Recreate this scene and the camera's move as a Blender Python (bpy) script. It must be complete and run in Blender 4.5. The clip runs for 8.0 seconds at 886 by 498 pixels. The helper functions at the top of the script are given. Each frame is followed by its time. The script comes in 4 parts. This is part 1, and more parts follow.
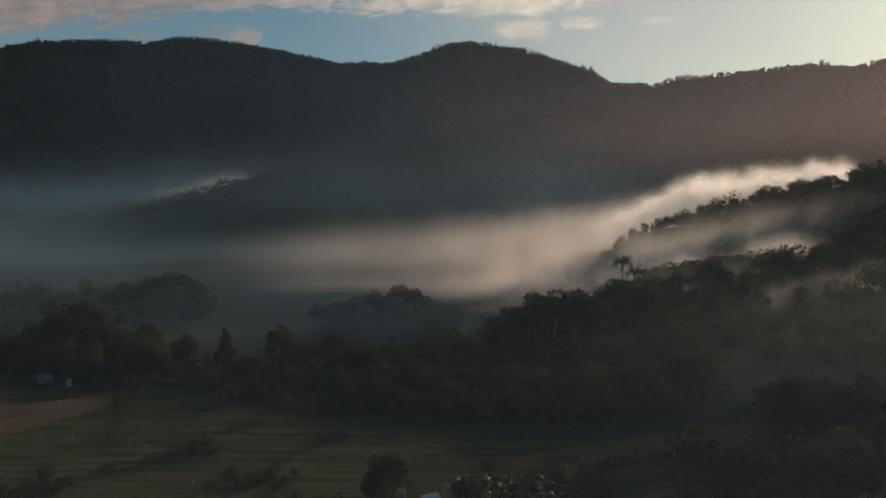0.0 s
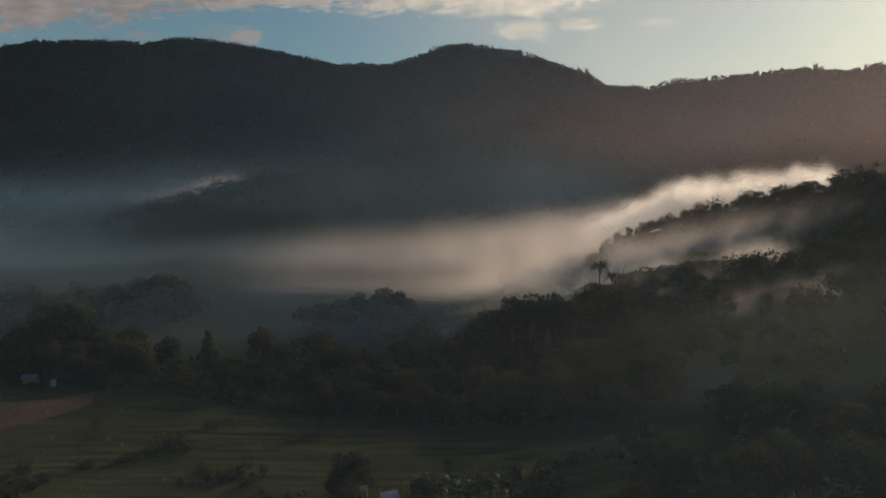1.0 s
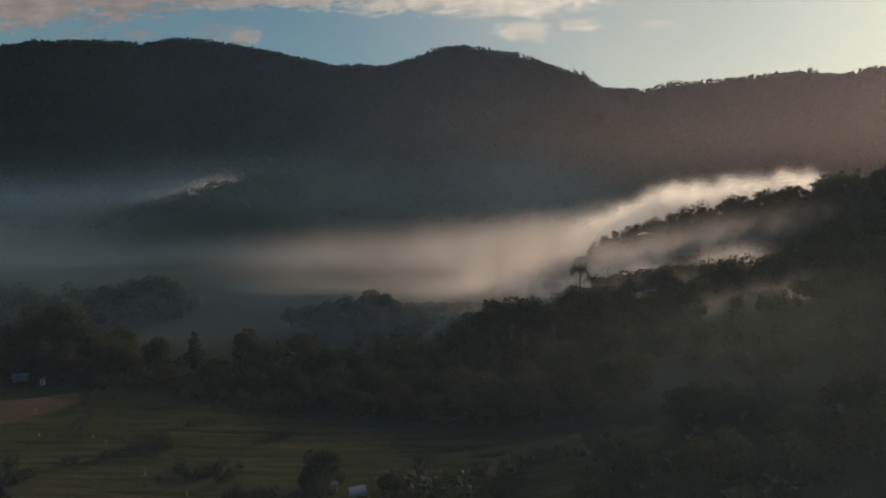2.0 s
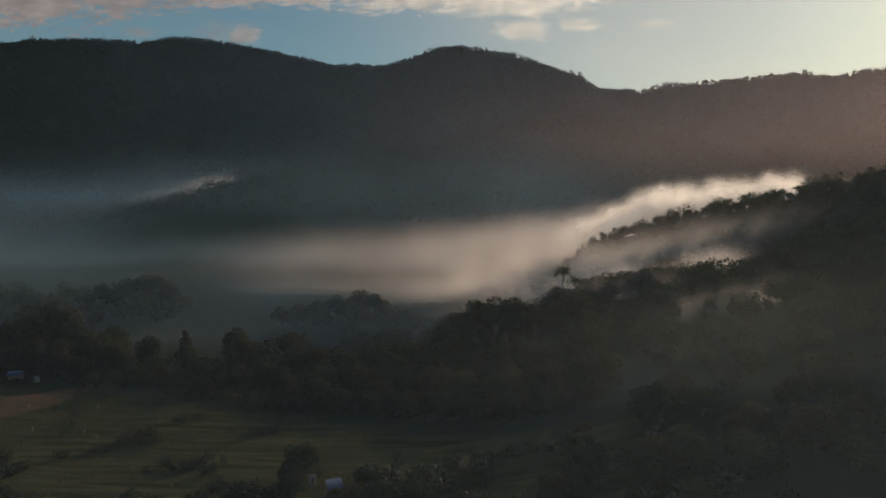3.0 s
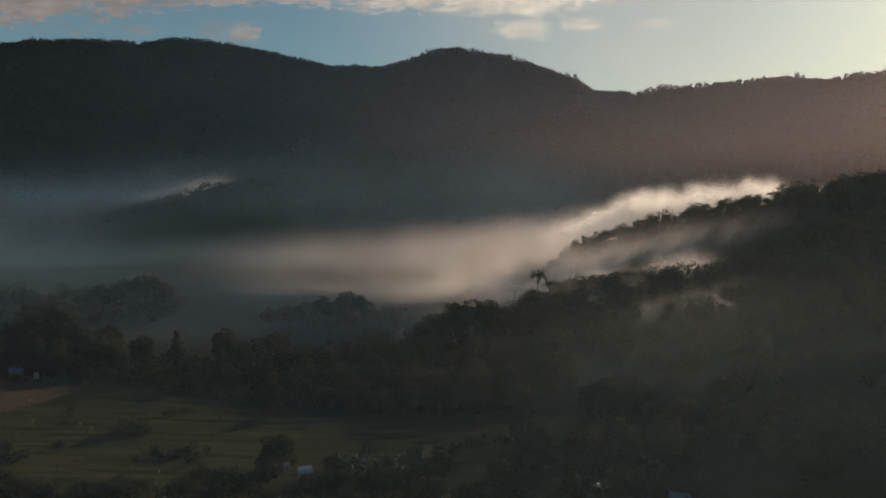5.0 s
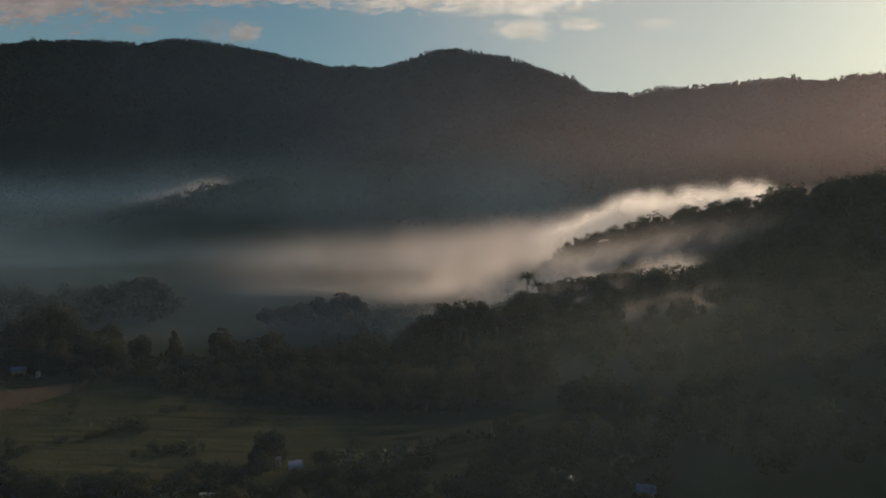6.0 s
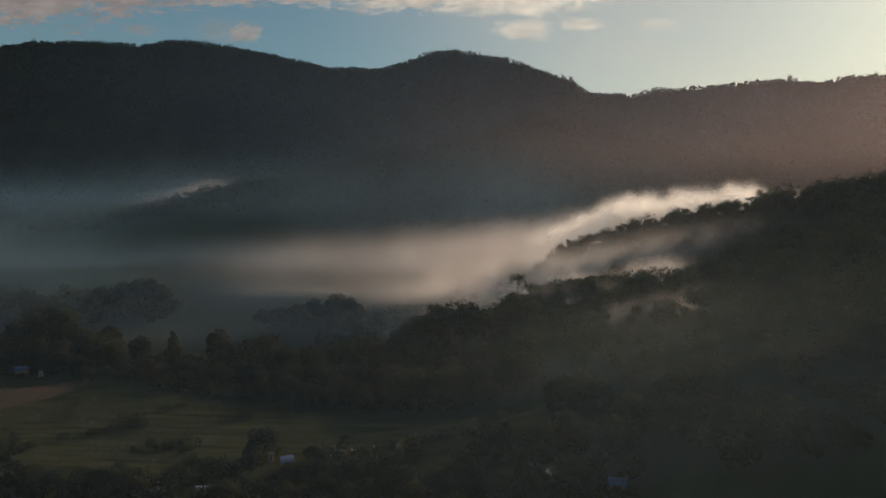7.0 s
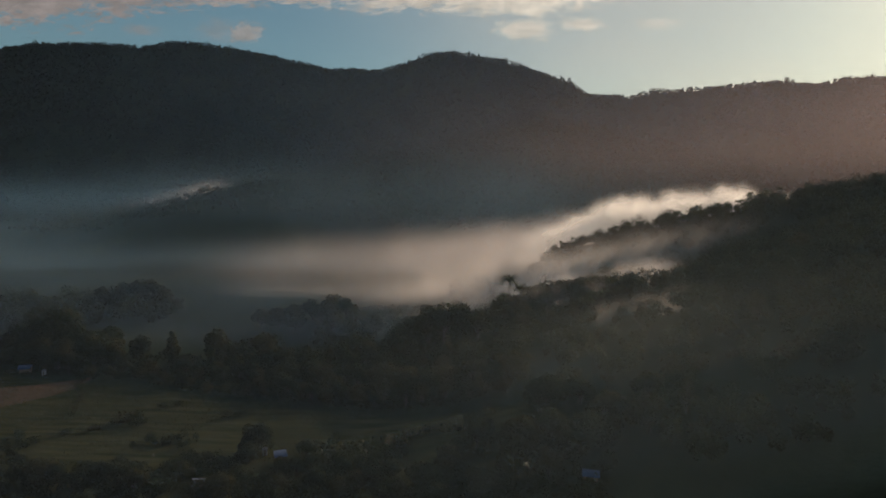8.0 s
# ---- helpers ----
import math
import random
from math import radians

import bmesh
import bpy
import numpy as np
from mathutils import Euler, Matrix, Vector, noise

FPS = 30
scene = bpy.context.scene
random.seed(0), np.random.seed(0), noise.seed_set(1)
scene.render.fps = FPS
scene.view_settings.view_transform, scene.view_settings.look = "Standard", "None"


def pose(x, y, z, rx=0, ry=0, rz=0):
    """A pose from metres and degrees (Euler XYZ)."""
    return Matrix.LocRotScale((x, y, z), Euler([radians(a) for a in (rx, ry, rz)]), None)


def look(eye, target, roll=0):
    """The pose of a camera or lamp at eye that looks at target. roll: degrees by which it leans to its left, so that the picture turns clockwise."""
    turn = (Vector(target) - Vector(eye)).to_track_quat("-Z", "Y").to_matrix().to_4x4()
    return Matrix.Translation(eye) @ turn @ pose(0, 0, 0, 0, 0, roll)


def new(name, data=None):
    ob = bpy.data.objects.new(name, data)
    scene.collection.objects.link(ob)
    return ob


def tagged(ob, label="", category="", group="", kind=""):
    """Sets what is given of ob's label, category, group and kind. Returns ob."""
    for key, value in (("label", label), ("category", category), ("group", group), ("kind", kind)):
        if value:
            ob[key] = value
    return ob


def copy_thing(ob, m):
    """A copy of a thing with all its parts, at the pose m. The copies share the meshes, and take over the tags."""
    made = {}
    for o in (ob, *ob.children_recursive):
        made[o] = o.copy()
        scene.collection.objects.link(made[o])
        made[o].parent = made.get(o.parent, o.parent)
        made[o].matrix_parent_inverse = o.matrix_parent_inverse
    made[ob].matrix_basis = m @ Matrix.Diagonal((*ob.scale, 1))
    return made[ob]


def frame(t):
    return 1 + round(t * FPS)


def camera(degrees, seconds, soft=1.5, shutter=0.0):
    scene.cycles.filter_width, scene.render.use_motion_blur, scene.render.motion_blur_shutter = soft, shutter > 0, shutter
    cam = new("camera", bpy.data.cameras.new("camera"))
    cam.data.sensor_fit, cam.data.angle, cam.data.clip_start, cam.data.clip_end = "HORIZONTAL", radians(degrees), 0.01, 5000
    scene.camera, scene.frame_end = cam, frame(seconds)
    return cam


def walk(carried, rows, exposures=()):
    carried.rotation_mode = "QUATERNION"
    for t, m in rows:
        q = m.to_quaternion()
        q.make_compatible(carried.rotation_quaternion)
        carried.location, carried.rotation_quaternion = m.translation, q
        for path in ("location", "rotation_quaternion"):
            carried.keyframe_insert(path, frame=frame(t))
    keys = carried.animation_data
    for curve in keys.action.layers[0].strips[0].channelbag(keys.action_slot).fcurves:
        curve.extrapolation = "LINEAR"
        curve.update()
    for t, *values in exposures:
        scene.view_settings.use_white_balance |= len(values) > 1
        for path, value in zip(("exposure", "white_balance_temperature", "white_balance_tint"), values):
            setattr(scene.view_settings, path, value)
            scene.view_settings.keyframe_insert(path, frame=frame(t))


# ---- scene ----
cam = camera(72.4, 8.0, soft=1.5)
METRES, EYE, TILT, LEAN, TURN = 80.0, 72.0, -6.0, 0.0, 0.0
ROWS = [
    (0.0, 0.0, 0.0, 0.0, 0.0, 0.0, -0.0),
    (0.5, 0.0572, -0.0368, 0.0109, -0.04, -0.0, -0.08),
    (1.0, 0.1129, -0.0787, 0.0228, -0.09, 0.05, -0.24),
    (1.5, 0.1635, -0.1204, 0.0332, -0.13, 0.1, -0.36),
    (3.0, 0.2918, -0.2614, 0.0615, -0.29, -0.01, -0.67),
    (3.5, 0.327, -0.3112, 0.0718, -0.31, -0.05, -0.74),
    (4.0, 0.3605, -0.3599, 0.0809, -0.31, -0.08, -0.79),
    (4.5, 0.3919, -0.409, 0.0903, -0.31, -0.09, -0.83),
    (6.0, 0.4815, -0.563, 0.1178, -0.3, -0.12, -0.88),
    (6.5, 0.5087, -0.6129, 0.1272, -0.3, -0.12, -0.89),
    (7.0, 0.5368, -0.6654, 0.1355, -0.28, -0.11, -0.89),
    (7.5, 0.5653, -0.7199, 0.1436, -0.24, -0.11, -0.89),
    (8.0, 0.594, -0.7725, 0.1512, -0.22, -0.11, -0.9),
]
walk(cam, [(t, pose(0, 0, EYE, TILT, LEAN, TURN) @ pose(METRES * x, METRES * y, METRES * z, 90 + pitch, roll, yaw)) for t, x, y, z, yaw, pitch, roll in ROWS])

# ---- sky, sun and exposure ----
SUN_AZIMUTH, SUN_HEIGHT = 42.0, 17.5
SKY_STRENGTH, SUN_STRENGTH = 0.070, 4.4
scene.view_settings.exposure = 0.0
scene.cycles.transparent_max_bounces = 64


class Nodes:
    """Short hand for a node tree."""

    def __init__(self, tree):
        self.tree = tree
        tree.nodes.clear()

    def add(self, kind, **inputs):
        node = self.tree.nodes.new(kind)
        for key, value in inputs.items():
            self.put(node.inputs[key.replace("_", " ")], value)
        return node

    def put(self, socket, value):
        if isinstance(value, bpy.types.NodeSocket):
            self.tree.links.new(value, socket)
        else:
            socket.default_value = value

    def maths(self, op, a, b=0.0, c=0.0, clamp=False):
        node = self.tree.nodes.new("ShaderNodeMath")
        node.operation, node.use_clamp = op, clamp
        for i, v in enumerate((a, b, c)):
            self.put(node.inputs[i], v)
        return node.outputs[0]

    def mix(self, factor, a, b, blend="MIX"):
        node = self.tree.nodes.new("ShaderNodeMix")
        node.data_type, node.blend_type = "RGBA", blend
        self.put(node.inputs[0], factor)
        self.put(node.inputs[6], a)
        self.put(node.inputs[7], b)
        return node.outputs[2]

    def noise(self, vector, scale, detail=4.0, rough=0.55, distort=0.0):
        node = self.add("ShaderNodeTexNoise", Scale=scale, Detail=detail, Roughness=rough, Distortion=distort)
        if vector is not None:
            self.put(node.inputs["Vector"], vector)
        return node.outputs[0]

    def span(self, value, low, high, to_low=0.0, to_high=1.0, smooth=True):
        node = self.tree.nodes.new("ShaderNodeMapRange")
        node.interpolation_type = "SMOOTHSTEP" if smooth else "LINEAR"
        node.clamp = True
        for i, v in enumerate((value, low, high, to_low, to_high)):
            self.put(node.inputs[i], v)
        return node.outputs[0]


def make_sky():
    world = bpy.data.worlds.new("sky")
    scene.world = world
    world.use_nodes = True
    n = Nodes(world.node_tree)
    way = n.add("ShaderNodeTexCoord").outputs["Generated"]
    sky = n.add("ShaderNodeTexSky")
    sky.sky_type, sky.sun_disc = "NISHITA", False
    sky.sun_elevation, sky.sun_rotation = radians(SUN_HEIGHT), radians(SUN_AZIMUTH)
    sky.altitude, sky.air_density, sky.dust_density, sky.ozone_density = 400.0, 1.0, 0.45, 1.5
    parts = n.add("ShaderNodeSeparateXYZ", Vector=way)
    depth = n.maths("MAXIMUM", parts.outputs[1], 0.02)
    u = n.maths("DIVIDE", parts.outputs[0], depth)
    v = n.maths("DIVIDE", parts.outputs[2], depth)
    flat = n.add("ShaderNodeCombineXYZ", X=u, Y=n.maths("MULTIPLY", v, 2.4), Z=0.0).outputs[0]
    billow = n.maths("MULTIPLY_ADD", n.noise(flat, 11.0, 4.0, 0.6, 0.3), 0.5, n.maths("MULTIPLY", n.noise(flat, 46.0, 7.0, 0.68, 0.6), 0.5))
    broad = n.noise(flat, 2.2, 3.0, 0.5)

    def bank(cu, cv, ru, rv, edge):
        """A cloud round one place in the sky, ragged at its rim."""
        a = n.maths("DIVIDE", n.maths("SUBTRACT", u, cu), ru)
        b = n.maths("DIVIDE", n.maths("SUBTRACT", v, cv), rv)
        r = n.maths("SQRT", n.maths("ADD", n.maths("MULTIPLY", a, a), n.maths("MULTIPLY", b, b)))
        r = n.maths("ADD", r, n.maths("MULTIPLY", n.maths("SUBTRACT", billow, 0.5), 4.2))
        return n.span(r, 1.0 - edge, 1.0 + edge, 1.0, 0.0)

    cover = None
    for cu, cv, ru, rv, edge, dense in CLOUDS:
        one = n.maths("MULTIPLY", bank(cu, cv, ru, rv, edge), dense)
        cover = one if cover is None else n.maths("MAXIMUM", cover, one)
    # unseen clouds above the view, added to brighten the light on the ground
    high = n.maths("MULTIPLY", n.span(parts.outputs[2], 0.36, 0.55), n.span(n.maths("ADD", billow, broad), 0.95, 1.2))
    cover = n.maths("MAXIMUM", cover, n.maths("MULTIPLY", high, 0.6))
    soft = n.span(n.noise(flat, 26.0, 5.0, 0.6), 0.3, 0.7, 0.75, 1.1)
    toward = n.add("ShaderNodeVectorMath")
    toward.operation = "DOT_PRODUCT"
    n.put(toward.inputs[0], way)
    az, el = radians(SUN_AZIMUTH), radians(SUN_HEIGHT)
    toward.inputs[1].default_value = (math.sin(az) * math.cos(el), math.cos(az) * math.cos(el), math.sin(el))
    near_sun = n.span(toward.outputs["Value"], 0.40, 1.0)
    lit = n.mix(1.0, n.mix(near_sun, CLOUD_COLOUR, CLOUD_NEAR_SUN), n.add("ShaderNodeCombineXYZ", X=soft, Y=soft, Z=soft).outputs[0], "MULTIPLY")
    tinted = n.mix(1.0, sky.outputs[0], SKY_TINT, "MULTIPLY")
    # thin veil colour mixed over the whole sky to even out its brightness, warmer towards the sun
    veil = n.mix(n.span(toward.outputs["Value"], 0.55, 1.0), VEIL, VEIL_NEAR_SUN)
    tinted = n.mix(n.maths("ADD", n.span(broad, 0.25, 0.75, 0.18, 0.28), n.span(toward.outputs["Value"], 0.6, 1.0, 0.0, 0.12)), tinted, veil)
    colour = n.mix(cover, tinted, lit)
    back = n.add("ShaderNodeBackground", Color=colour, Strength=SKY_STRENGTH)
    out = n.add("ShaderNodeOutputWorld")
    n.tree.links.new(back.outputs[0], out.inputs[0])


# clouds: direction (across, up), half width, half height, softness of the rim, density
CLOUDS = (
    (-0.66, 0.302, 0.22, 0.052, 0.3, 0.95), (-0.30, 0.305, 0.28, 0.024, 0.35, 0.9), (0.03, 0.301, 0.20, 0.027, 0.45, 0.9),
    (0.127, 0.249, 0.042, 0.013, 0.5, 0.75), (0.222, 0.258, 0.032, 0.010, 0.5, 0.7), (0.340, 0.261, 0.030, 0.008, 0.6, 0.4),
    (-0.318, 0.236, 0.026, 0.013, 0.4, 0.75), (-0.362, 0.240, 0.030, 0.014, 0.7, 0.35), (-0.485, 0.238, 0.028, 0.009, 0.6, 0.5),
)
CLOUD_COLOUR, CLOUD_NEAR_SUN = (4.2, 3.6, 3.35, 1.0), (13.5, 12.0, 9.8, 1.0)
VEIL, VEIL_NEAR_SUN = (2.7, 4.0, 4.7, 1.0), (16.5, 12.6, 8.4, 1.0)
SKY_TINT = (0.84, 1.02, 0.92, 1.0)
make_sky()
sun_data = bpy.data.lights.new("sun", "SUN")
sun_data.energy, sun_data.angle, sun_data.color = SUN_STRENGTH, radians(3.0), (1.0, 0.76, 0.56)
sun = new("sun", sun_data)
a, e = radians(SUN_AZIMUTH), radians(SUN_HEIGHT)
sun.matrix_world = look((0, 0, 0), (-math.sin(a) * math.cos(e), -math.cos(a) * math.cos(e), -math.sin(e)))
sun.location = (600, 700, 900)


# ---- materials ----
def material(name, rough=0.7):
    mat = bpy.data.materials.new(name)
    mat.use_nodes = True
    n = Nodes(mat.node_tree)
    out = n.add("ShaderNodeOutputMaterial")
    bsdf = n.add("ShaderNodeBsdfPrincipled", Roughness=rough)
    n.tree.links.new(bsdf.outputs[0], out.inputs[0])
    return mat, n, bsdf, out


def leaf_material(name, dark, light, rough=0.7, through_leaf=0.12, spec=0.0):
    mat, n, bsdf, out = material(name, rough)
    island = n.add("ShaderNodeNewGeometry").outputs["Random Per Island"]
    whole = n.add("ShaderNodeObjectInfo").outputs["Random"]
    spot = n.noise(n.add("ShaderNodeNewGeometry").outputs["Position"], 0.09, 3.0)
    k = n.maths("ADD", n.maths("MULTIPLY", island, 0.22), n.maths("MULTIPLY", whole, 0.4))
    k = n.maths("ADD", k, n.maths("MULTIPLY", n.maths("SUBTRACT", spot, 0.35), 0.8), clamp=True)
    colour = n.mix(k, (*dark, 1), (*light, 1))
    n.put(bsdf.inputs["Base Color"], colour)
    bsdf.inputs["Specular IOR Level"].default_value = spec
    glow = n.add("ShaderNodeBsdfTranslucent", Color=colour)
    both = n.add("ShaderNodeMixShader", Fac=through_leaf)
    n.tree.links.new(bsdf.outputs[0], both.inputs[1])
    n.tree.links.new(glow.outputs[0], both.inputs[2])
    n.tree.links.new(both.outputs[0], out.inputs[0])
    return mat


def plain_material(name, one, two, scale, rough=0.8, bump=0.3, metal=0.0):
    mat, n, bsdf, out = material(name, rough)
    place = n.add("ShaderNodeTexCoord").outputs["Object"]
    grain = n.noise(place, scale, 6.0, 0.6)
    stain = n.noise(place, scale * 0.15, 3.0, 0.5, 0.6)
    k = n.maths("MULTIPLY_ADD", grain, 0.6, n.maths("MULTIPLY", stain, 0.4))
    n.put(bsdf.inputs["Base Color"], n.mix(n.span(k, 0.3, 0.7), (*one, 1), (*two, 1)))
    bsdf.inputs["Metallic"].default_value = metal
    relief = n.add("ShaderNodeBump", Strength=bump, Distance=0.05, Height=grain)
    n.tree.links.new(relief.outputs[0], bsdf.inputs["Normal"])
    return mat


def ground_material():
    """Woodland floor and undergrowth, meadow where the field lies, ploughed earth on one plot."""
    mat, n, bsdf, out = material("ground_cover", 0.9)
    bsdf.inputs["Specular IOR Level"].default_value = 0.0
    place = n.add("ShaderNodeNewGeometry").outputs["Position"]
    parts = n.add("ShaderNodeSeparateXYZ", Vector=place)
    x, y = parts.outputs[0], parts.outputs[1]
    wide = n.noise(place, 0.012, 4.0)
    fine = n.noise(place, 0.35, 6.0, 0.65)
    tuft = n.noise(place, 2.2, 4.0, 0.7)
    wood = n.mix(n.span(n.maths("ADD", n.maths("MULTIPLY", wide, 0.6), n.maths("MULTIPLY", fine, 0.4)), 0.35, 0.65),
                 (0.015, 0.021, 0.014, 1), (0.031, 0.039, 0.025, 1))
    # mown swathes that bend slightly
    swathe = n.add("ShaderNodeCombineXYZ", X=n.maths("MULTIPLY", x, 0.012), Y=n.maths("MULTIPLY", y, 0.22), Z=0.0).outputs[0]
    rows = n.noise(swathe, 2.0, 5.0, 0.6, 0.8)
    meadow = n.mix(n.span(rows, 0.35, 0.66), (0.024, 0.028, 0.014, 1), (0.062, 0.061, 0.028, 1))
    meadow = n.mix(n.span(tuft, 0.3, 0.75, 0.0, 0.5), meadow, (0.026, 0.032, 0.014, 1))
    meadow = n.mix(n.span(wide, 0.42, 0.6, 0.0, 0.45), meadow, (0.030, 0.034, 0.016, 1))
    edge = n.maths("MULTIPLY", n.maths("SUBTRACT", fine, 0.5), 14.0)
    rim = n.maths("ADD", n.maths("MULTIPLY_ADD", x, -0.26, 172.0), edge)
    back = n.span(n.maths("SUBTRACT", rim, y), -3.0, 5.0)
    front = n.span(n.maths("ADD", y, edge), 90.0, 104.0)
    right = n.span(n.maths("ADD", x, edge), 70.0, 92.0, 1.0, 0.0)
    field = n.maths("MULTIPLY", n.maths("MULTIPLY", back, front), right)
    colour = n.mix(field, wood, meadow)
    furrow = n.add("ShaderNodeTexWave", Vector=place, Scale=0.35, Distortion=1.2, Detail=3.0)
    furrow.bands_direction = "Y"
    earth = n.mix(furrow.outputs[1], (0.038, 0.030, 0.022, 1), (0.120, 0.078, 0.056, 1))
    earth = n.mix(n.span(fine, 0.45, 0.7, 0.0, 0.6), earth, (0.05, 0.05, 0.022, 1))
    ragged = n.maths("MULTIPLY", edge, 0.3)
    plot = n.maths("MULTIPLY", n.span(n.maths("ADD", x, ragged), -112.0, -109.0, 1.0, 0.0),
                   n.span(n.maths("ADD", n.maths("MULTIPLY_ADD", x, -1.37, y), ragged), 339.0, 343.0))
    plot = n.maths("MULTIPLY", plot, n.span(n.maths("ADD", n.maths("MULTIPLY_ADD", x, -0.52, y), ragged), 265.0, 268.0, 1.0, 0.0))
    colour = n.mix(plot, colour, earth)
    n.put(bsdf.inputs["Base Color"], colour)
    height = n.maths("ADD", n.maths("MULTIPLY", fine, 1.2), n.maths("MULTIPLY", tuft, 0.3))
    relief = n.add("ShaderNodeBump", Strength=0.6, Distance=0.6, Height=height)
    n.tree.links.new(relief.outputs[0], bsdf.inputs["Normal"])
    return mat


def mist_material(name, density, scale, stretch=0.5, low=0.38, high=0.68, onward=0.8, colour=(0.94, 0.93, 0.91)):
    """Thin layer of water droplets, also used for tinted haze and glare sheets: light passes, is thrown back and thrown
    on; fades to the rim by the layer's own uv.
    """
    mat = bpy.data.materials.new(name)
    mat.use_nodes = True
    n = Nodes(mat.node_tree)
    out = n.add("ShaderNodeOutputMaterial")
    rim = n.add("ShaderNodeAttribute")
    rim.attribute_name = "thin"
    rim = rim.outputs["Fac"]
    place = n.add("ShaderNodeNewGeometry").outputs["Position"]
    whole = n.add("ShaderNodeObjectInfo").outputs["Random"]
    shift = n.add("ShaderNodeVectorMath")
    shift.operation = "MULTIPLY"
    n.put(shift.inputs[0], place)
    shift.inputs[1].default_value = (1.0, stretch, 1.6)
    wisp = n.noise(shift.outputs[0], scale, 4.0, 0.5, 0.0)
    body = n.noise(shift.outputs[0], scale * 0.28, 3.0, 0.5, 0.0)
    k = n.maths("MULTIPLY_ADD", wisp, 0.55, n.maths("MULTIPLY", body, 0.45))
    k = n.span(n.maths("ADD", k, n.maths("MULTIPLY", n.maths("SUBTRACT", rim, 0.5), 0.35)), low, high)
    alpha = n.maths("MULTIPLY", n.maths("MULTIPLY", k, n.span(rim, 0.0, 1.0)), density, clamp=True)
    back = n.add("ShaderNodeBsdfDiffuse", Color=(*colour, 1))
    on = n.add("ShaderNodeBsdfTranslucent", Color=(*colour, 1))
    both = n.add("ShaderNodeMixShader", Fac=onward)
    n.tree.links.new(back.outputs[0], both.inputs[1])
    n.tree.links.new(on.outputs[0], both.inputs[2])
    clear = n.add("ShaderNodeBsdfTransparent")
    veil = n.add("ShaderNodeMixShader", Fac=alpha)
    n.tree.links.new(clear.outputs[0], veil.inputs[1])
    n.tree.links.new(both.outputs[0], veil.inputs[2])
    n.tree.links.new(veil.outputs[0], out.inputs[0])
    return mat


LEAF = leaf_material("leaf_dark", (0.022, 0.030, 0.018), (0.050, 0.060, 0.032), 0.8, 0.42)
LEAF_WARM = leaf_material("leaf_olive", (0.030, 0.034, 0.018), (0.066, 0.068, 0.034), 0.8, 0.42)
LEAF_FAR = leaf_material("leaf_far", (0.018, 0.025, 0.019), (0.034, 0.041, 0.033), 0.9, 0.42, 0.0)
FROND = leaf_material("frond", (0.025, 0.038, 0.014), (0.060, 0.072, 0.03), 0.7, 0.2, 0.05)
BANANA = leaf_material("banana_leaf", (0.018, 0.030, 0.014), (0.045, 0.058, 0.026), 0.45, 0.04, 0.1)
STRAW = leaf_material("dry_grass", (0.07, 0.066, 0.032), (0.24, 0.21, 0.11), 0.5, 0.4, 0.4)
GRASS = leaf_material("meadow_grass", (0.026, 0.034, 0.014), (0.058, 0.062, 0.028), 0.6, 0.3, 0.2)
BARK = plain_material("bark", (0.03, 0.025, 0.02), (0.07, 0.06, 0.05), 3.0, 0.9, 0.8)
GROUND = ground_material()
BLUE_TIN = plain_material("blue_roof_sheet", (0.018, 0.040, 0.095), (0.036, 0.070, 0.145), 1.1, 0.75, 0.1)
GREY_TIN = plain_material("grey_roof_sheet", (0.09, 0.10, 0.11), (0.18, 0.19, 0.21), 1.5, 0.5, 0.1, 0.3)
PLASTER = plain_material("pale_wall", (0.26, 0.25, 0.23), (0.42, 0.40, 0.37), 1.0, 0.9, 0.2)
BOARD = plain_material("weathered_board", (0.10, 0.08, 0.06), (0.20, 0.16, 0.12), 4.0, 0.9, 0.4)
POST = plain_material("pale_post_wood", (0.28, 0.26, 0.23), (0.42, 0.40, 0.36), 5.0, 0.8, 0.3)
GLASS_DARK = plain_material("dark_window_pane", (0.02, 0.022, 0.025), (0.03, 0.032, 0.035), 1.0, 0.15, 0.0)


# ---- mesh helpers ----
def mesh_of(name, verts, faces, mat, smooth=False, swell=None):
    """A mesh from arrays of corners and of faces that all have the same number of corners."""
    verts, faces = np.asarray(verts, float), np.asarray(faces, int)
    me = bpy.data.meshes.new(name)
    k = faces.shape[1]
    me.vertices.add(len(verts))
    me.vertices.foreach_set("co", verts.ravel())
    me.loops.add(faces.size)
    me.loops.foreach_set("vertex_index", faces.ravel())
    me.polygons.add(len(faces))
    me.polygons.foreach_set("loop_start", np.arange(0, faces.size, k))
    me.polygons.foreach_set("loop_total", np.full(len(faces), k))
    if smooth:
        me.polygons.foreach_set("use_smooth", np.ones(len(faces), bool))
    me.update(calc_edges=True)
    me.validate()
    if mat:
        me.materials.append(mat)
    if swell is not None:
        layer = me.attributes.new("custom_normal", "FLOAT_VECTOR", "POINT")
        layer.data.foreach_set("vector", np.asarray(swell, np.float32).ravel())
    return me


def piece(name, me, parent, m=None, label=""):
    """One part under a thing, or under a part."""
    ob = new(name, me)
    ob.parent = parent
    if m is not None:
        ob.matrix_basis = m
    return tagged(ob, label)


def part(name, bm, mat, parent, label=""):
    me = bpy.data.meshes.new(name)
    bm.to_mesh(me)
    bm.free()
    me.materials.append(mat)
    return piece(name, me, parent, None, label)


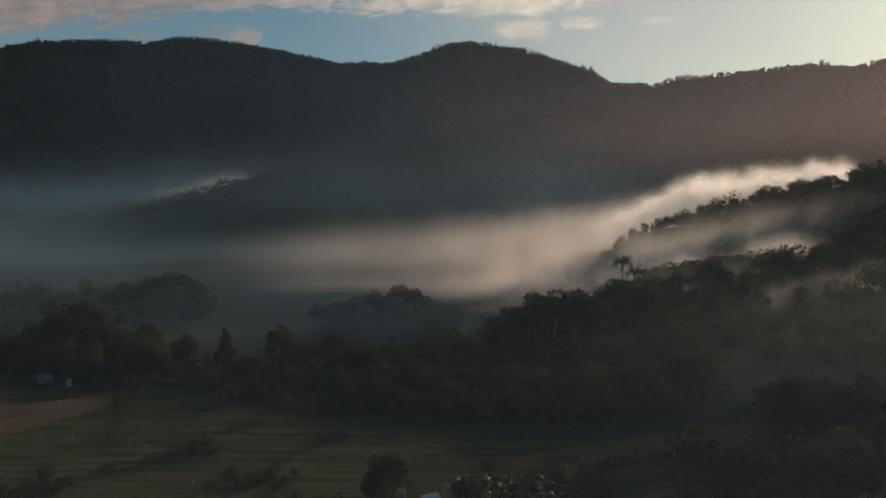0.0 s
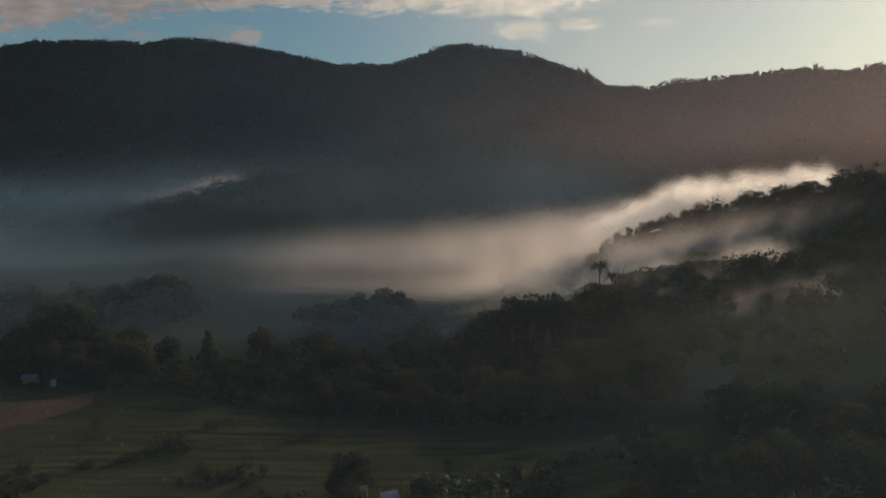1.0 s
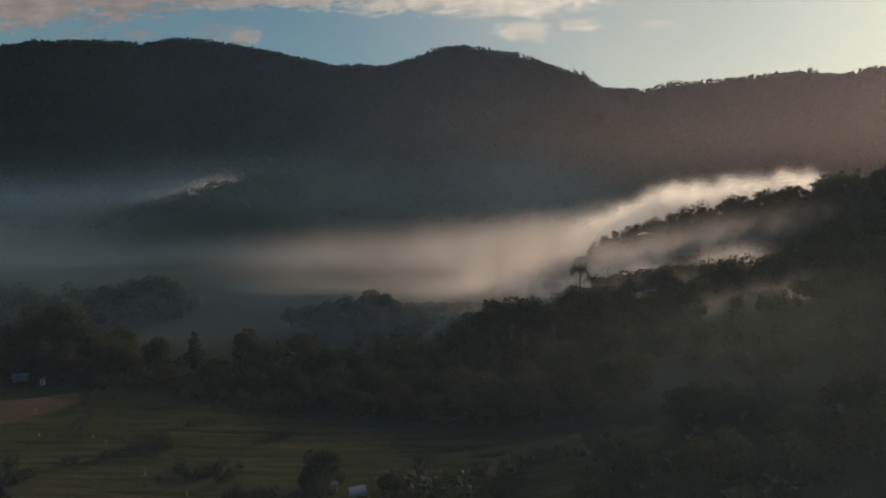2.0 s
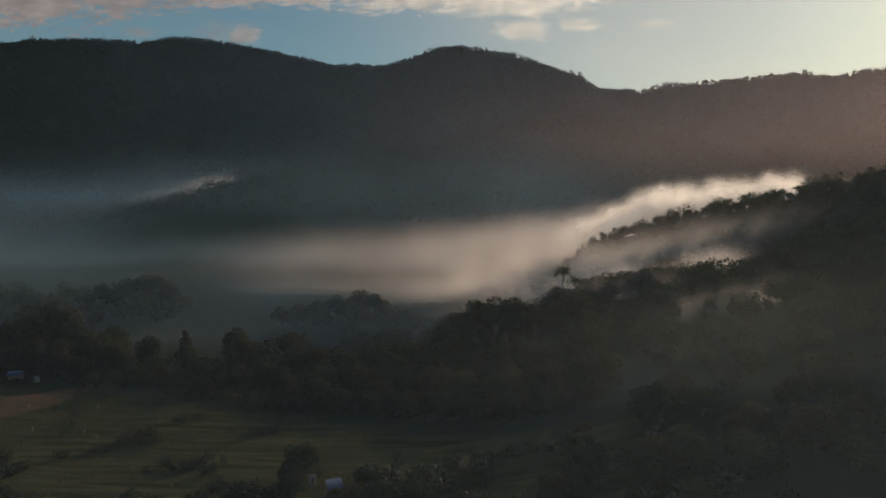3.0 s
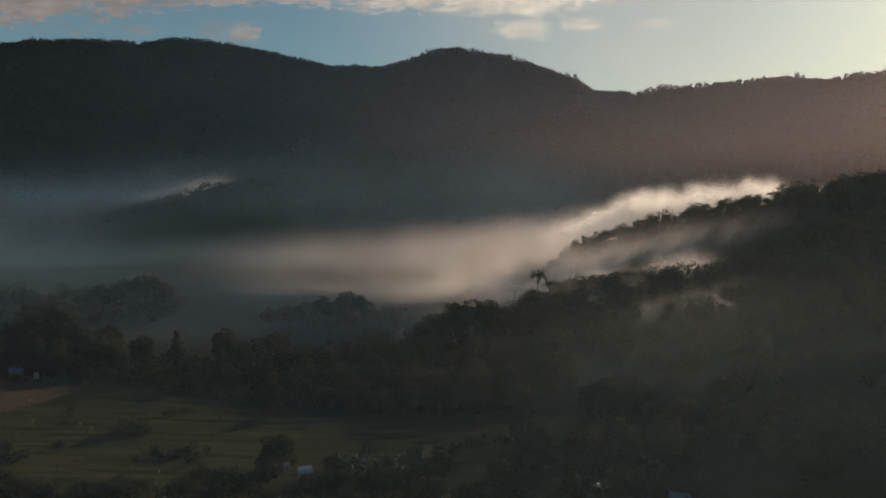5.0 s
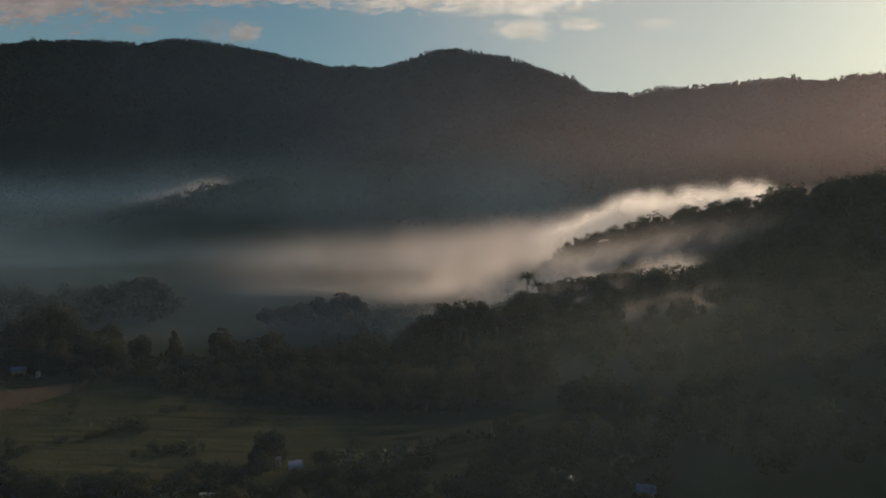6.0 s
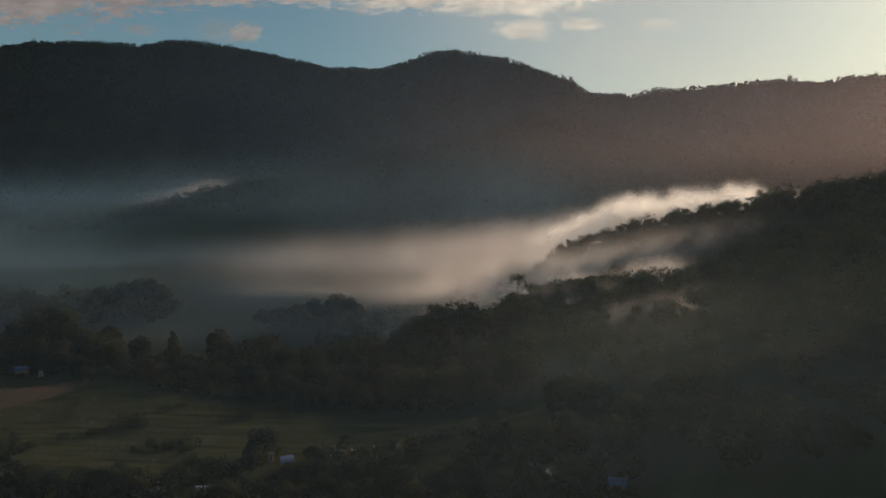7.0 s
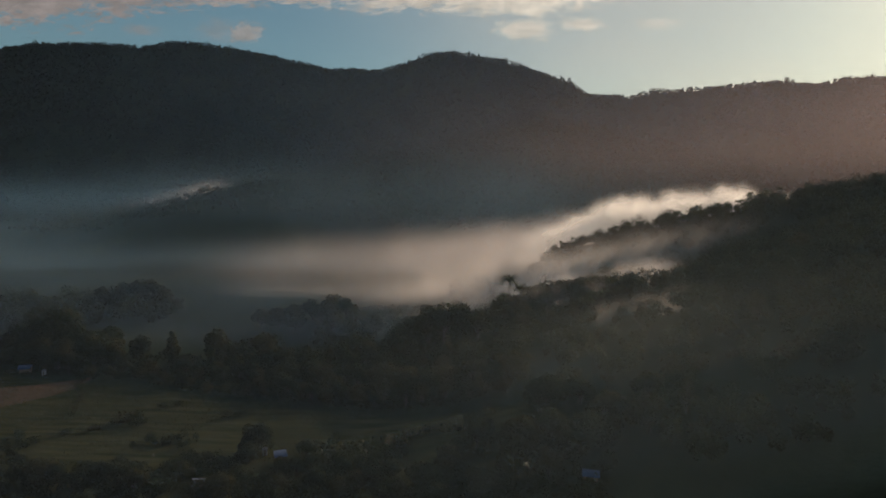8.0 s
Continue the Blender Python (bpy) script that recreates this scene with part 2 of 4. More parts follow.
def box(bm, x0, y0, z0, x1, y1, z1, bevel=0.0):
    made = bmesh.ops.create_cube(bm, size=1.0, matrix=Matrix.LocRotScale(((x0 + x1) / 2, (y0 + y1) / 2, (z0 + z1) / 2), None, (x1 - x0, y1 - y0, z1 - z0)))
    if bevel:
        edges = list({e for v in made["verts"] for e in v.link_edges})
        bmesh.ops.bevel(bm, geom=edges, offset=bevel, segments=1, affect="EDGES")


def tube(points, radii, sides=7):
    """Corners and quads of a bent, tapered limb."""
    points = [Vector(p) for p in points]
    verts, faces = [], []
    for i, p in enumerate(points):
        d = (points[min(i + 1, len(points) - 1)] - points[max(i - 1, 0)]).normalized()
        side = d.orthogonal().normalized()
        other = d.cross(side)
        for j in range(sides):
            a = 2 * math.pi * j / sides
            verts.append(p + radii[i] * (math.cos(a) * side + math.sin(a) * other))
    for i in range(len(points) - 1):
        for j in range(sides):
            k = (j + 1) % sides
            faces.append((i * sides + j, i * sides + k, (i + 1) * sides + k, (i + 1) * sides + j))
    return [tuple(v) for v in verts], faces


def joined(pieces):
    verts, faces, base = [], [], 0
    for v, f in pieces:
        verts += list(v)
        faces += [tuple(i + base for i in q) for q in f]
        base += len(v)
    return verts, faces


# ---- the lie of the land ----
def lattice(ix, iy, seed):
    h = (ix.astype(np.int64) * 374761393 + iy.astype(np.int64) * 668265263 + seed * 974634777) & 0xFFFFFFFF
    h = ((h ^ (h >> 13)) * 1274126177) & 0xFFFFFFFF
    return ((h ^ (h >> 16)) & 0xFFFF) / 65535.0


def smooth_noise(x, y, seed=0):
    ix, iy = np.floor(x), np.floor(y)
    fx, fy = x - ix, y - iy
    fx, fy = fx * fx * (3 - 2 * fx), fy * fy * (3 - 2 * fy)
    a, b = lattice(ix, iy, seed), lattice(ix + 1, iy, seed)
    c, d = lattice(ix, iy + 1, seed), lattice(ix + 1, iy + 1, seed)
    return (a + (b - a) * fx) * (1 - fy) + (c + (d - c) * fx) * fy - 0.5


def fractal(x, y, size, octaves=4, seed=0, gain=0.5):
    total, amp = 0.0, 1.0
    for i in range(octaves):
        total = total + amp * smooth_noise(x / size + 17.3 * i, y / size - 9.1 * i, seed + i)
        size, amp = size / 2.03, amp * gain
    return total


def ramp(v, low, high):
    t = np.clip((v - low) / (high - low), 0, 1)
    return t * t * (3 - 2 * t)


def soft_plus(v, k):
    return k * np.logaddexp(0, v / k)


def soft_max(a, b, k):
    return k * np.logaddexp(a / k, b / k)


# the crest of the range: across, away, height
CREST_X = (-2600, -1568, -1391, -1284, -1025, -937, -845, -661, -422, -350, -149, -75, 10, 75, 218, 341, 412, 461, 577, 610, 689, 895, 976, 1047, 1197, 2300)
CREST_Y = (2050, 1954, 1956, 1958, 1938, 1937, 2011, 2061, 2076, 2095, 1951, 1871, 1824, 1804, 1770, 1736, 1703, 1709, 1729, 1608, 1466, 1479, 1478, 1469, 1440, 1150)
CREST_Z = (450, 484, 507, 528, 525, 516, 553, 544, 500, 486, 461, 466, 490, 490, 461, 419, 390, 359, 355, 354, 342, 364, 356, 371, 375, 370)


def spur(x, y, line, fall):
    """A low ridge along a line of (across, away, height)."""
    best = np.full(np.shape(x), -1e4)
    for (ax, ay, az), (bx, by, bz) in zip(line, line[1:]):
        dx, dy = bx - ax, by - ay
        t = np.clip(((x - ax) * dx + (y - ay) * dy) / (dx * dx + dy * dy), 0, 1)
        d = np.hypot(x - ax - t * dx, y - ay - t * dy)
        best = np.maximum(best, az + t * (bz - az) - fall * (np.sqrt(d * d + 900.0) - 30.0))
    return best


MIDDLE_SPUR = ((-850, 800, -40), (-616, 830, 4), (-461, 835, 34), (-360, 850, 52), (-275, 856, 76), (-226, 866, 88), (-70, 970, 108), (120, 1130, 170))
FAR_SPUR = ((-300, 1080, 70), (-180, 1100, 106), (-70, 1120, 138), (90, 1150, 180), (210, 1200, 208), (310, 1400, 290))


def land(x, y):
    """Height of the ground."""
    x, y = np.asarray(x, float), np.asarray(y, float)
    # valley floor, sinking away behind the field and rising to the foot of the range
    floor = -9.0 * ramp(y, 175, 330) + 34.0 * ramp(y, 650, 1150) + 2.5 * fractal(x, y, 160, 3, 5)
    floor = floor + 5.0 * ramp(-x, 90, 260) * ramp(y, 330, 420) * (1 - ramp(y, 470, 600))
    # hill on the sun's side, with a gully behind its first shoulder
    run = soft_plus(x - 42, 9)
    hill = 0.27 * run - 0.07 * soft_plus(x - 320, 20)
    crest = 452 + 0.06 * (x - 150) + 14 * fractal(x, y * 0, 90, 2, 31)
    hill = hill * (1 - 0.95 * ramp(y, crest + 5, crest + 190)) * (1 - 0.75 * ramp(y, 330, 400) * (1 - ramp(x, 115, 150))) * (0.72 + 0.28 * ramp(y, 60, 210))
    hill = hill + (3.0 + 2.0 * ramp(y, 190, 260)) * ramp(x, 10, 90) * (1 - ramp(y, 300, 420))
    gully = -17.0 * np.exp(-((y - 368 - 0.1 * (x - 120)) / 42.0) ** 2) * ramp(x, 40, 110) * (1 - ramp(x, 190, 330))
    rib = (14.5 - 4.5 * ramp(x, 220, 330)) * np.exp(-((y - 448) / 42.0) ** 2) * ramp(x, 118, 150) * (1 - ramp(x, 420, 560))
    knob = 14.0 * np.exp(-((x - 158) / 24.0) ** 2 - ((y - 342) / 17.0) ** 2) + 4.0 * np.exp(-((x - 118) / 16.0) ** 2 - ((y - 292) / 16.0) ** 2)
    hill = hill + gully + rib + knob + 5.0 * fractal(x, y, 70, 3, 11) * ramp(x, 40, 160)
    knolls = 7.0 * np.exp(-(((x + 25) / 42) ** 2 + ((y - 340) / 36) ** 2)) + 4.0 * np.exp(-(((x - 48) / 30) ** 2 + ((y - 268) / 24) ** 2))
    bank = 1.9 * np.exp(-((x - 2) / 17.0) ** 2 - ((y - 127) / 9.0) ** 2)
    west = 1 - ramp(x, -70, -48)
    terraces = 0.9 * west * ramp(y - 187 - 0.12 * (x + 100), 0, 2.5) + 0.9 * west * ramp(y - 200 + 0.5 * (x + 100), 0, 2.5)
    base = floor + hill + knolls + bank + terraces
    # the range
    cy, cz = np.interp(x, CREST_X, CREST_Y), np.interp(x, CREST_X, CREST_Z) - 9.0
    foot_y = np.interp(x, (-2500, -900, 0, 1000, 2500), (1300, 1240, 1130, 860, 450))
    s = (y - foot_y) / (cy - foot_y)
    up = np.clip(s, 0, 1)
    face = 18 + (cz - 18) * (0.25 * up + 0.75 * up ** 1.5)
    gullies = 1 - 2 * np.abs(fractal(x + 0.25 * y, y * 0.35, 330, 4, 71))
    face = face + (gullies - 0.6) * 90 * np.clip(up * (1 - up) * 4, 0, 1) ** 1.2 * np.clip((1 - up) * 5, 0, 1)
    face = face + 5.0 * fractal(x, y, 45, 3, 81) * np.clip(up * 4, 0, 1)
    face = np.where(s > 1, cz - 0.45 * (y - cy) * ramp(y - cy, 0, 120), face)
    face = np.where(s < 0, 18 + 220 * s, face)
    z = soft_max(base, face, 9.0)
    z = soft_max(z, spur(x, y, MIDDLE_SPUR, 0.38) + 9 * fractal(x, y, 80, 3, 41), 7.0)
    z = soft_max(z, spur(x, y, FAR_SPUR, 0.42) + 12 * fractal(x, y, 90, 3, 51), 9.0)
    away = ramp(np.hypot(x, y - 1200), 3600, 6500)
    return np.maximum(z * (1 - away), -30)


def at(x, y):
    return float(land(np.array([x]), np.array([y]))[0])


def steps(stops):
    """Grid lines between stops, each stretch with its own spacing."""
    out = []
    for (a, d), (b, _) in zip(stops, stops[1:]):
        k = max(1, round((b - a) / d))
        out += [a + (b - a) * i / k for i in range(k)]
    return np.array(out + [stops[-1][0]])


def make_ground():
    gx = steps(((-30000, 6000), (-6000, 500), (-2400, 24), (-1400, 12), (-240, 5), (-120, 2.5), (130, 5), (420, 10), (1500, 40), (2600, 500), (6000, 6000), (30000, 1)))
    gy = steps(((-30000, 6000), (-6000, 500), (-1000, 100), (-200, 20), (60, 2.5), (240, 5), (480, 10), (1000, 10), (2200, 40), (2760, 60), (3600, 500), (6000, 6000), (30000, 1)))
    xx, yy = np.meshgrid(gx, gy)
    zz = land(xx, yy)
    near = ramp(yy, 60, 120) * (1 - ramp(yy, 210, 300)) * ramp(xx, -260, -150) * (1 - ramp(xx, 100, 160))
    zz = zz + near * (0.9 * fractal(xx, yy, 22, 3, 91) + 0.25 * fractal(xx, yy, 4, 2, 95))
    w, h = len(gx), len(gy)
    i = (np.arange(h - 1)[:, None] * w + np.arange(w - 1)[None, :]).ravel()
    faces = np.stack([i, i + 1, i + w + 1, i + w], 1)
    me = mesh_of("ground", np.stack([xx, yy, zz], -1).reshape(-1, 3), faces, GROUND, True)
    return tagged(new("ground", me), "valley floor with meadow and wooded mountain slopes", "ground", kind="structure")


make_ground()


# ---- mist ----
def mist_thing(label):
    thing = new("mist_bank")
    return tagged(thing, label, "mist", "mist in the valley")


def mist_sheet(mat, thing, x, y, z, thin):
    h, w = x.shape
    i = (np.arange(h - 1)[:, None] * w + np.arange(w - 1)[None, :]).ravel()
    me = mesh_of("mist_layer", np.stack([x, y, z], -1).reshape(-1, 3), np.stack([i, i + 1, i + w + 1, i + w], 1), mat, True)
    layer = me.attributes.new("thin", "FLOAT", "POINT")
    layer.data.foreach_set("value", thin.ravel().astype(np.float32))
    piece("mist_layer", me, thing)


def mist_curtain(mat, label, start, end, low, high, layers, gap, wave=18.0, lean=0.35, top=0.35, seed=0, ends=0.25):
    """Rising folds of mist along a line of ground: low and high are heights at the start and the end of it; they fade at the ends, the foot and the ragged top."""
    thing = mist_thing(label)
    n, m = 90, 22
    tt, ww = np.meshgrid(np.linspace(0, 1, n), np.linspace(0, 1, m))
    ax, ay = start
    bx, by = end
    size = math.hypot(bx - ax, by - ay)
    nx, ny = -(by - ay) / size, (bx - ax) / size
    for k in range(layers):
        off = gap * (k - (layers - 1) / 2)
        x0, y0 = ax + (bx - ax) * tt, ay + (by - ay) * tt
        z_low, z_high = low[0] + (low[1] - low[0]) * tt, high[0] + (high[1] - high[0]) * tt
        tall = z_high - z_low
        crest = 1 + 0.5 * fractal(x0 + 31 * k, y0, 0.18 * size + 30, 4, 400 + 13 * seed + k)
        bend = off + wave * 2 * fractal(x0, y0 + 60 * ww, 0.25 * size + 40, 3, 500 + 11 * seed + k) + lean * ww * tall
        x, y = x0 + nx * bend, y0 + ny * bend
        z = z_low + tall * ww * crest
        side = np.clip(np.minimum(tt, 1 - tt) / ends, 0, 1)
        thin = side * np.clip(ww / 0.3, 0, 1) * np.clip((1 - ww) / top, 0, 1)
        mist_sheet(mat, thing, x, y, z, thin)


def mist_fold(mat, label, line, layers=1, gap=10.0, wave=4.0, foot=0.3, top=0.4, ragged=0.2, size=40.0, ends=(0.2, 0.2), lean=0.15, seed=0):
    """Folds of mist along a bent line of (across, away, foot height, top height), ragged at the top, thinning to the ends."""
    thing = mist_thing(label)
    line = np.array(line, float)
    along = np.concatenate([[0], np.cumsum(np.hypot(np.diff(line[:, 0]), np.diff(line[:, 1])))])
    along /= along[-1]
    n, m = 150, 26
    tt, ww = np.meshgrid(np.linspace(0, 1, n), np.linspace(0, 1, m))
    blur = np.hanning(19) / np.hanning(19).sum()

    def eased(k):
        row = np.interp(np.linspace(0, 1, n), along, line[:, k])
        row = np.convolve(np.pad(row, 9, mode="edge"), blur, mode="valid")
        return np.repeat(row[None, :], m, 0)

    x0, y0, z_low, z_high = (eased(k) for k in range(4))
    ax, ay = line[-1, :2] - line[0, :2]
    nx, ny = -ay / math.hypot(ax, ay), ax / math.hypot(ax, ay)
    for k in range(layers):
        tall = (z_high - z_low) * (1 + ragged * 2 * fractal(x0 + 37 * k, y0, size, 4, 800 + 17 * seed + k, 0.6))
        bend = gap * (k - (layers - 1) / 2) + 2 * wave * fractal(x0, y0 + 50 * ww, 60, 3, 900 + 13 * seed + k) + lean * ww * tall
        side = np.clip(tt / ends[0], 0, 1) * np.clip((1 - tt) / ends[1], 0, 1)
        mist_sheet(mat, thing, x0 + nx * bend, y0 + ny * bend, z_low + tall * ww, side * np.clip(ww / foot, 0, 1) * np.clip((1 - ww) / top, 0, 1))


SCATTER_BLUE, SHADE_BLUE, GLARE_TINT = (0.72, 0.81, 1.0), (0.68, 0.82, 0.89), (0.98, 0.79, 0.78)
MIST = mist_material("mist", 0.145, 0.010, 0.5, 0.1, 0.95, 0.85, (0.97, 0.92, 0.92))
# shaded copy of the mist, its cool shade put into the colour
MIST_GREY = mist_material("shade_grey_mist", 0.065, 0.006, 0.5, 0.0, 0.75, 0.10, (0.68, 0.82, 0.88))
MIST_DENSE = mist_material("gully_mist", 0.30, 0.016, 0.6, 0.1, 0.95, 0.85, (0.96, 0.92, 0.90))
# bluer shaded copy of the mist: skylit shade is painted in as tint
MIST_BLUE = mist_material("shade_tinted_mist", 0.068, 0.006, 0.5, 0.2, 0.75, 0.10, SHADE_BLUE)
MIST_THIN = mist_material("thin_mist", 0.24, 0.022, 0.7, 0.36, 0.80, 0.75, (0.95, 0.90, 0.86))
SUNLIT = mist_material("sunlit_mist", 0.62, 0.034, 0.9, 0.32, 0.66, 0.92)
# distance haze painted on sheets: the blue of scattered light is in the colour
HAZE_BLUE = mist_material("blue_scatter_haze", 0.034, 0.002, 1.0, -0.2, 0.3, 0.05, SCATTER_BLUE)
# pale veil that brightens the darkest tones of the foreground
HAZE_NEAR = mist_material("near_lift_haze", 0.036, 0.004, 1.0, -0.2, 0.2, 0.08, (0.80, 0.84, 0.94))
HAZE = mist_material("morning_haze", 0.022, 0.002, 1.0, 0.1, 0.5, 0.75, (0.95, 0.88, 0.78))
# greenish and yellowish veils, tinted to brighten the hill on the right
HAZE_HILL = mist_material("hill_lift_haze", 0.022, 0.002, 1.0, 0.1, 0.5, 0.7, (0.80, 0.86, 0.74))
HAZE_SIDE = mist_material("hillside_lift_haze", 0.030, 0.004, 1.0, -0.2, 0.2, 0.12, (0.90, 0.90, 0.74))
# stands in for the sun's glare: its warmth is put into the colour
GLOW = mist_material("sun_glare_haze", 0.082, 0.003, 1.0, 0.0, 0.6, 0.9, GLARE_TINT)
# the bright bank that lies across the valley floor
for i, y in enumerate((496, 522, 548, 576, 606, 640, 676)):
    up = 0.066 * (540 - y)
    mist_fold(MIST, "pale sunlit fold of mist lying across the valley floor",
              ((-310, y - 6, -16, 16 + up), (-190, y, -14, 38 + up), (-87, y, -12, 48 + up), (20, y, -10, 56 + up), (120, y, -6, 66 + up), (210, y + 8, 8, 78 + up), (330, y + 16, 20, 84 + up)),
              1, 0, 4, 0.22, 0.55, 0.12, 60, (0.62, 0.25), 0.1, i)
for i, y in enumerate((446, 470)):
    mist_fold(MIST, "low thin fold of mist on the valley floor", ((-220, y, -18, 14), (-120, y, -18, 24), (-20, y, -16, 34), (60, y, -14, 42), (140, y, -8, 44)), 1, 0, 4, 0.25, 0.7, 0.15, 50, (0.5, 0.3), 0.1, 40 + i)
# the part of it that fills the mouth of the gully, and a puff between the trees
mist_fold(MIST_DENSE, "pale mist filling the mouth of the gully below the hill", ((-70, 430, -18, 8), (-10, 428, -18, 22), (35, 424, -16, 34), (75, 422, -14, 40), (118, 420, -8, 34), (165, 412, 0, 33), (230, 405, 10, 40)), 5, 13, 3, 0.3, 0.6, 0.2, 30, (0.5, 0.25), 0.15, 21)
mist_fold(MIST_DENSE, "low pale mist before the wooded gully", ((-10, 366, -14, 0), (25, 366, -14, 10), (60, 364, -12, 20), (90, 362, -6, 24), (120, 366, 0, 26)), 2, 12, 3, 0.3, 0.6, 0.25, 24, (0.6, 0.3), 0.15, 24)
mist_fold(MIST_THIN, "small puff of mist between the trees below the hill", ((44, 318, -4, 14), (74, 326, -4, 26), (100, 334, 2, 30), (130, 344, 8, 32)), 3, 7, 3, 0.3, 0.5, 0.3, 18, (0.35, 0.35), 0.2, 22)
mist_fold(MIST_DENSE, "pale mist behind the trees of the first shoulder", ((90, 314, 4, 32), (120, 316, 10, 40), (150, 318, 14, 42), (185, 320, 20, 47), (222, 322, 26, 52)), 3, 5, 2, 0.3, 0.6, 0.25, 20, (0.3, 0.4), 0.2, 23)
mist_fold(MIST_DENSE, "thin sunlit mist before the wooded ridge", ((92, 378, -4, 42), (130, 376, 4, 54), (165, 376, 12, 61), (210, 378, 22, 68), (260, 380, 36, 76), (330, 384, 54, 90)), 3, 7, 3, 0.25, 0.5, 0.12, 40, (0.12, 0.85), 0.1, 28)
mist_fold(MIST_DENSE, "thin mist drifting through the trees of the first shoulder", ((74, 272, 2, 27), (100, 274, 8, 33), (128, 276, 14, 38), (160, 278, 22, 42), (190, 280, 30, 46)), 2, 6, 3, 0.35, 0.6, 0.3, 16, (0.3, 0.6), 0.3, 31)
mist_fold(SUNLIT, "bright sunlit mist billowing up behind the wooded hill",
          ((60, 500, -10, 34), (110, 500, 0, 48), (138, 500, 14, 60), (167, 502, 30, 71), (186, 502, 36, 80), (224, 502, 42, 94), (240, 503, 46, 84), (265, 503, 50, 92), (299, 504, 54, 88), (322, 505, 60, 101), (348, 505, 64, 90), (385, 506, 70, 95)),
          6, 8, 7, 0.2, 0.5, 0.17, 46, (0.5, 0.12), 0.1, 3)
# mist away from the sun, in the blue-tinted copy
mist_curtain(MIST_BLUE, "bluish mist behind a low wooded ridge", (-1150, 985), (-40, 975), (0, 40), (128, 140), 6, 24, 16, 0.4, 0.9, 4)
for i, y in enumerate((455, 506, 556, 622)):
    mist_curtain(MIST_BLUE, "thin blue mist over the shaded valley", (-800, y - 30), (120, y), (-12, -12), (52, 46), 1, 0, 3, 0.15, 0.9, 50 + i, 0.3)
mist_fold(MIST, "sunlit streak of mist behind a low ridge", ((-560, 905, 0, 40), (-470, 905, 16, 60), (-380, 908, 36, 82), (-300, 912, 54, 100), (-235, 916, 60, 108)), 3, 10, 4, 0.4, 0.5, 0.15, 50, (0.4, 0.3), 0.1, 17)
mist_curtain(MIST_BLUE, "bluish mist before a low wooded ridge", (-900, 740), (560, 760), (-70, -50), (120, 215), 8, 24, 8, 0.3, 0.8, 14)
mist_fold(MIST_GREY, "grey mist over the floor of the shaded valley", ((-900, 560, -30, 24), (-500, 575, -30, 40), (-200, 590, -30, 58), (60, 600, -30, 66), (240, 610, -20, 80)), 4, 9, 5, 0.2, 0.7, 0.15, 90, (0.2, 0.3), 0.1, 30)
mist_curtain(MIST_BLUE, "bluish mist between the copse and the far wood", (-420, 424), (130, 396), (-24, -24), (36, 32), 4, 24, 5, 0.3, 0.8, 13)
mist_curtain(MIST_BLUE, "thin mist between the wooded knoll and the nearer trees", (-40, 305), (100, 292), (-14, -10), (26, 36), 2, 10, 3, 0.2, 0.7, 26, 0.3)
mist_fold(MIST_THIN, "faint wisps of mist hanging before the hillside", ((84, 224, 8, 26), (112, 222, 14, 35), (132, 222, 20, 36), (158, 218, 24, 46), (190, 214, 32, 52), (225, 212, 40, 62)), 2, 7, 4, 0.4, 0.7, 0.3, 24, (0.3, 0.5), 0.4, 33)
mist_fold(MIST_DENSE, "bright mist at the head of the gully", ((134, 298, 20, 38), (158, 298, 28, 49), (176, 300, 32, 55), (198, 302, 38, 58)), 2, 6, 2, 0.3, 0.6, 0.25, 18, (0.35, 0.35), 0.2, 34)
# blue-tinted sheets that lift the dark slopes as distance would
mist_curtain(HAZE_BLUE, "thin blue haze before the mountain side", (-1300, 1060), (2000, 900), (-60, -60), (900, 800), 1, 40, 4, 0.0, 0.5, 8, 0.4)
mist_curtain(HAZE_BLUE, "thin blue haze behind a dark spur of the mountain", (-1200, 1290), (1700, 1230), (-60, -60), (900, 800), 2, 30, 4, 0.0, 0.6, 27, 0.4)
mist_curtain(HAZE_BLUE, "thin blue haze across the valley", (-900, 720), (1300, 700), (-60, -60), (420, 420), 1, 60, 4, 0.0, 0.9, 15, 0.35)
# added sheets that imitate the glare towards the sun, denser to the right
mist_curtain(GLOW, "sun glare painted as warm haze beyond the wooded hill", (-240, 790), (1400, 470), (50, 60), (400, 400), 2, 40, 8, 0.0, 0.9, 16, 0.5)
mist_curtain(GLOW, "sun glare painted as warm haze before the mountain", (160, 830), (1500, 640), (90, 110), (560, 560), 1, 40, 8, 0.0, 0.7, 29, 0.5)
mist_curtain(HAZE, "thin morning haze over the valley", (-120, 420), (420, 400), (-10, 0), (200, 200), 1, 90, 2, 0.0, 0.9, 9, 0.5)
# veil added to brighten the hillside
mist_curtain(HAZE_HILL, "tinted haze sheet brightening the hillside", (-10, 190), (300, 130), (-4, 44), (46, 92), 3, 26, 3, 0.0, 0.9, 10, 0.4)
mist_curtain(MIST_BLUE, "thin grey mist over the end of the meadow", (46, 178), (150, 140), (-6, 8), (22, 42), 4, 8, 3, 0.2, 0.8, 32, 0.4)
# veil added close to the camera to lift the shadows
mist_curtain(HAZE_NEAR, "faint haze sheet lifting the dark near meadow", (-420, 84), (420, 84), (-40, -40), (240, 240), 2, 20, 4, 0.0, 0.6, 11, 0.2)
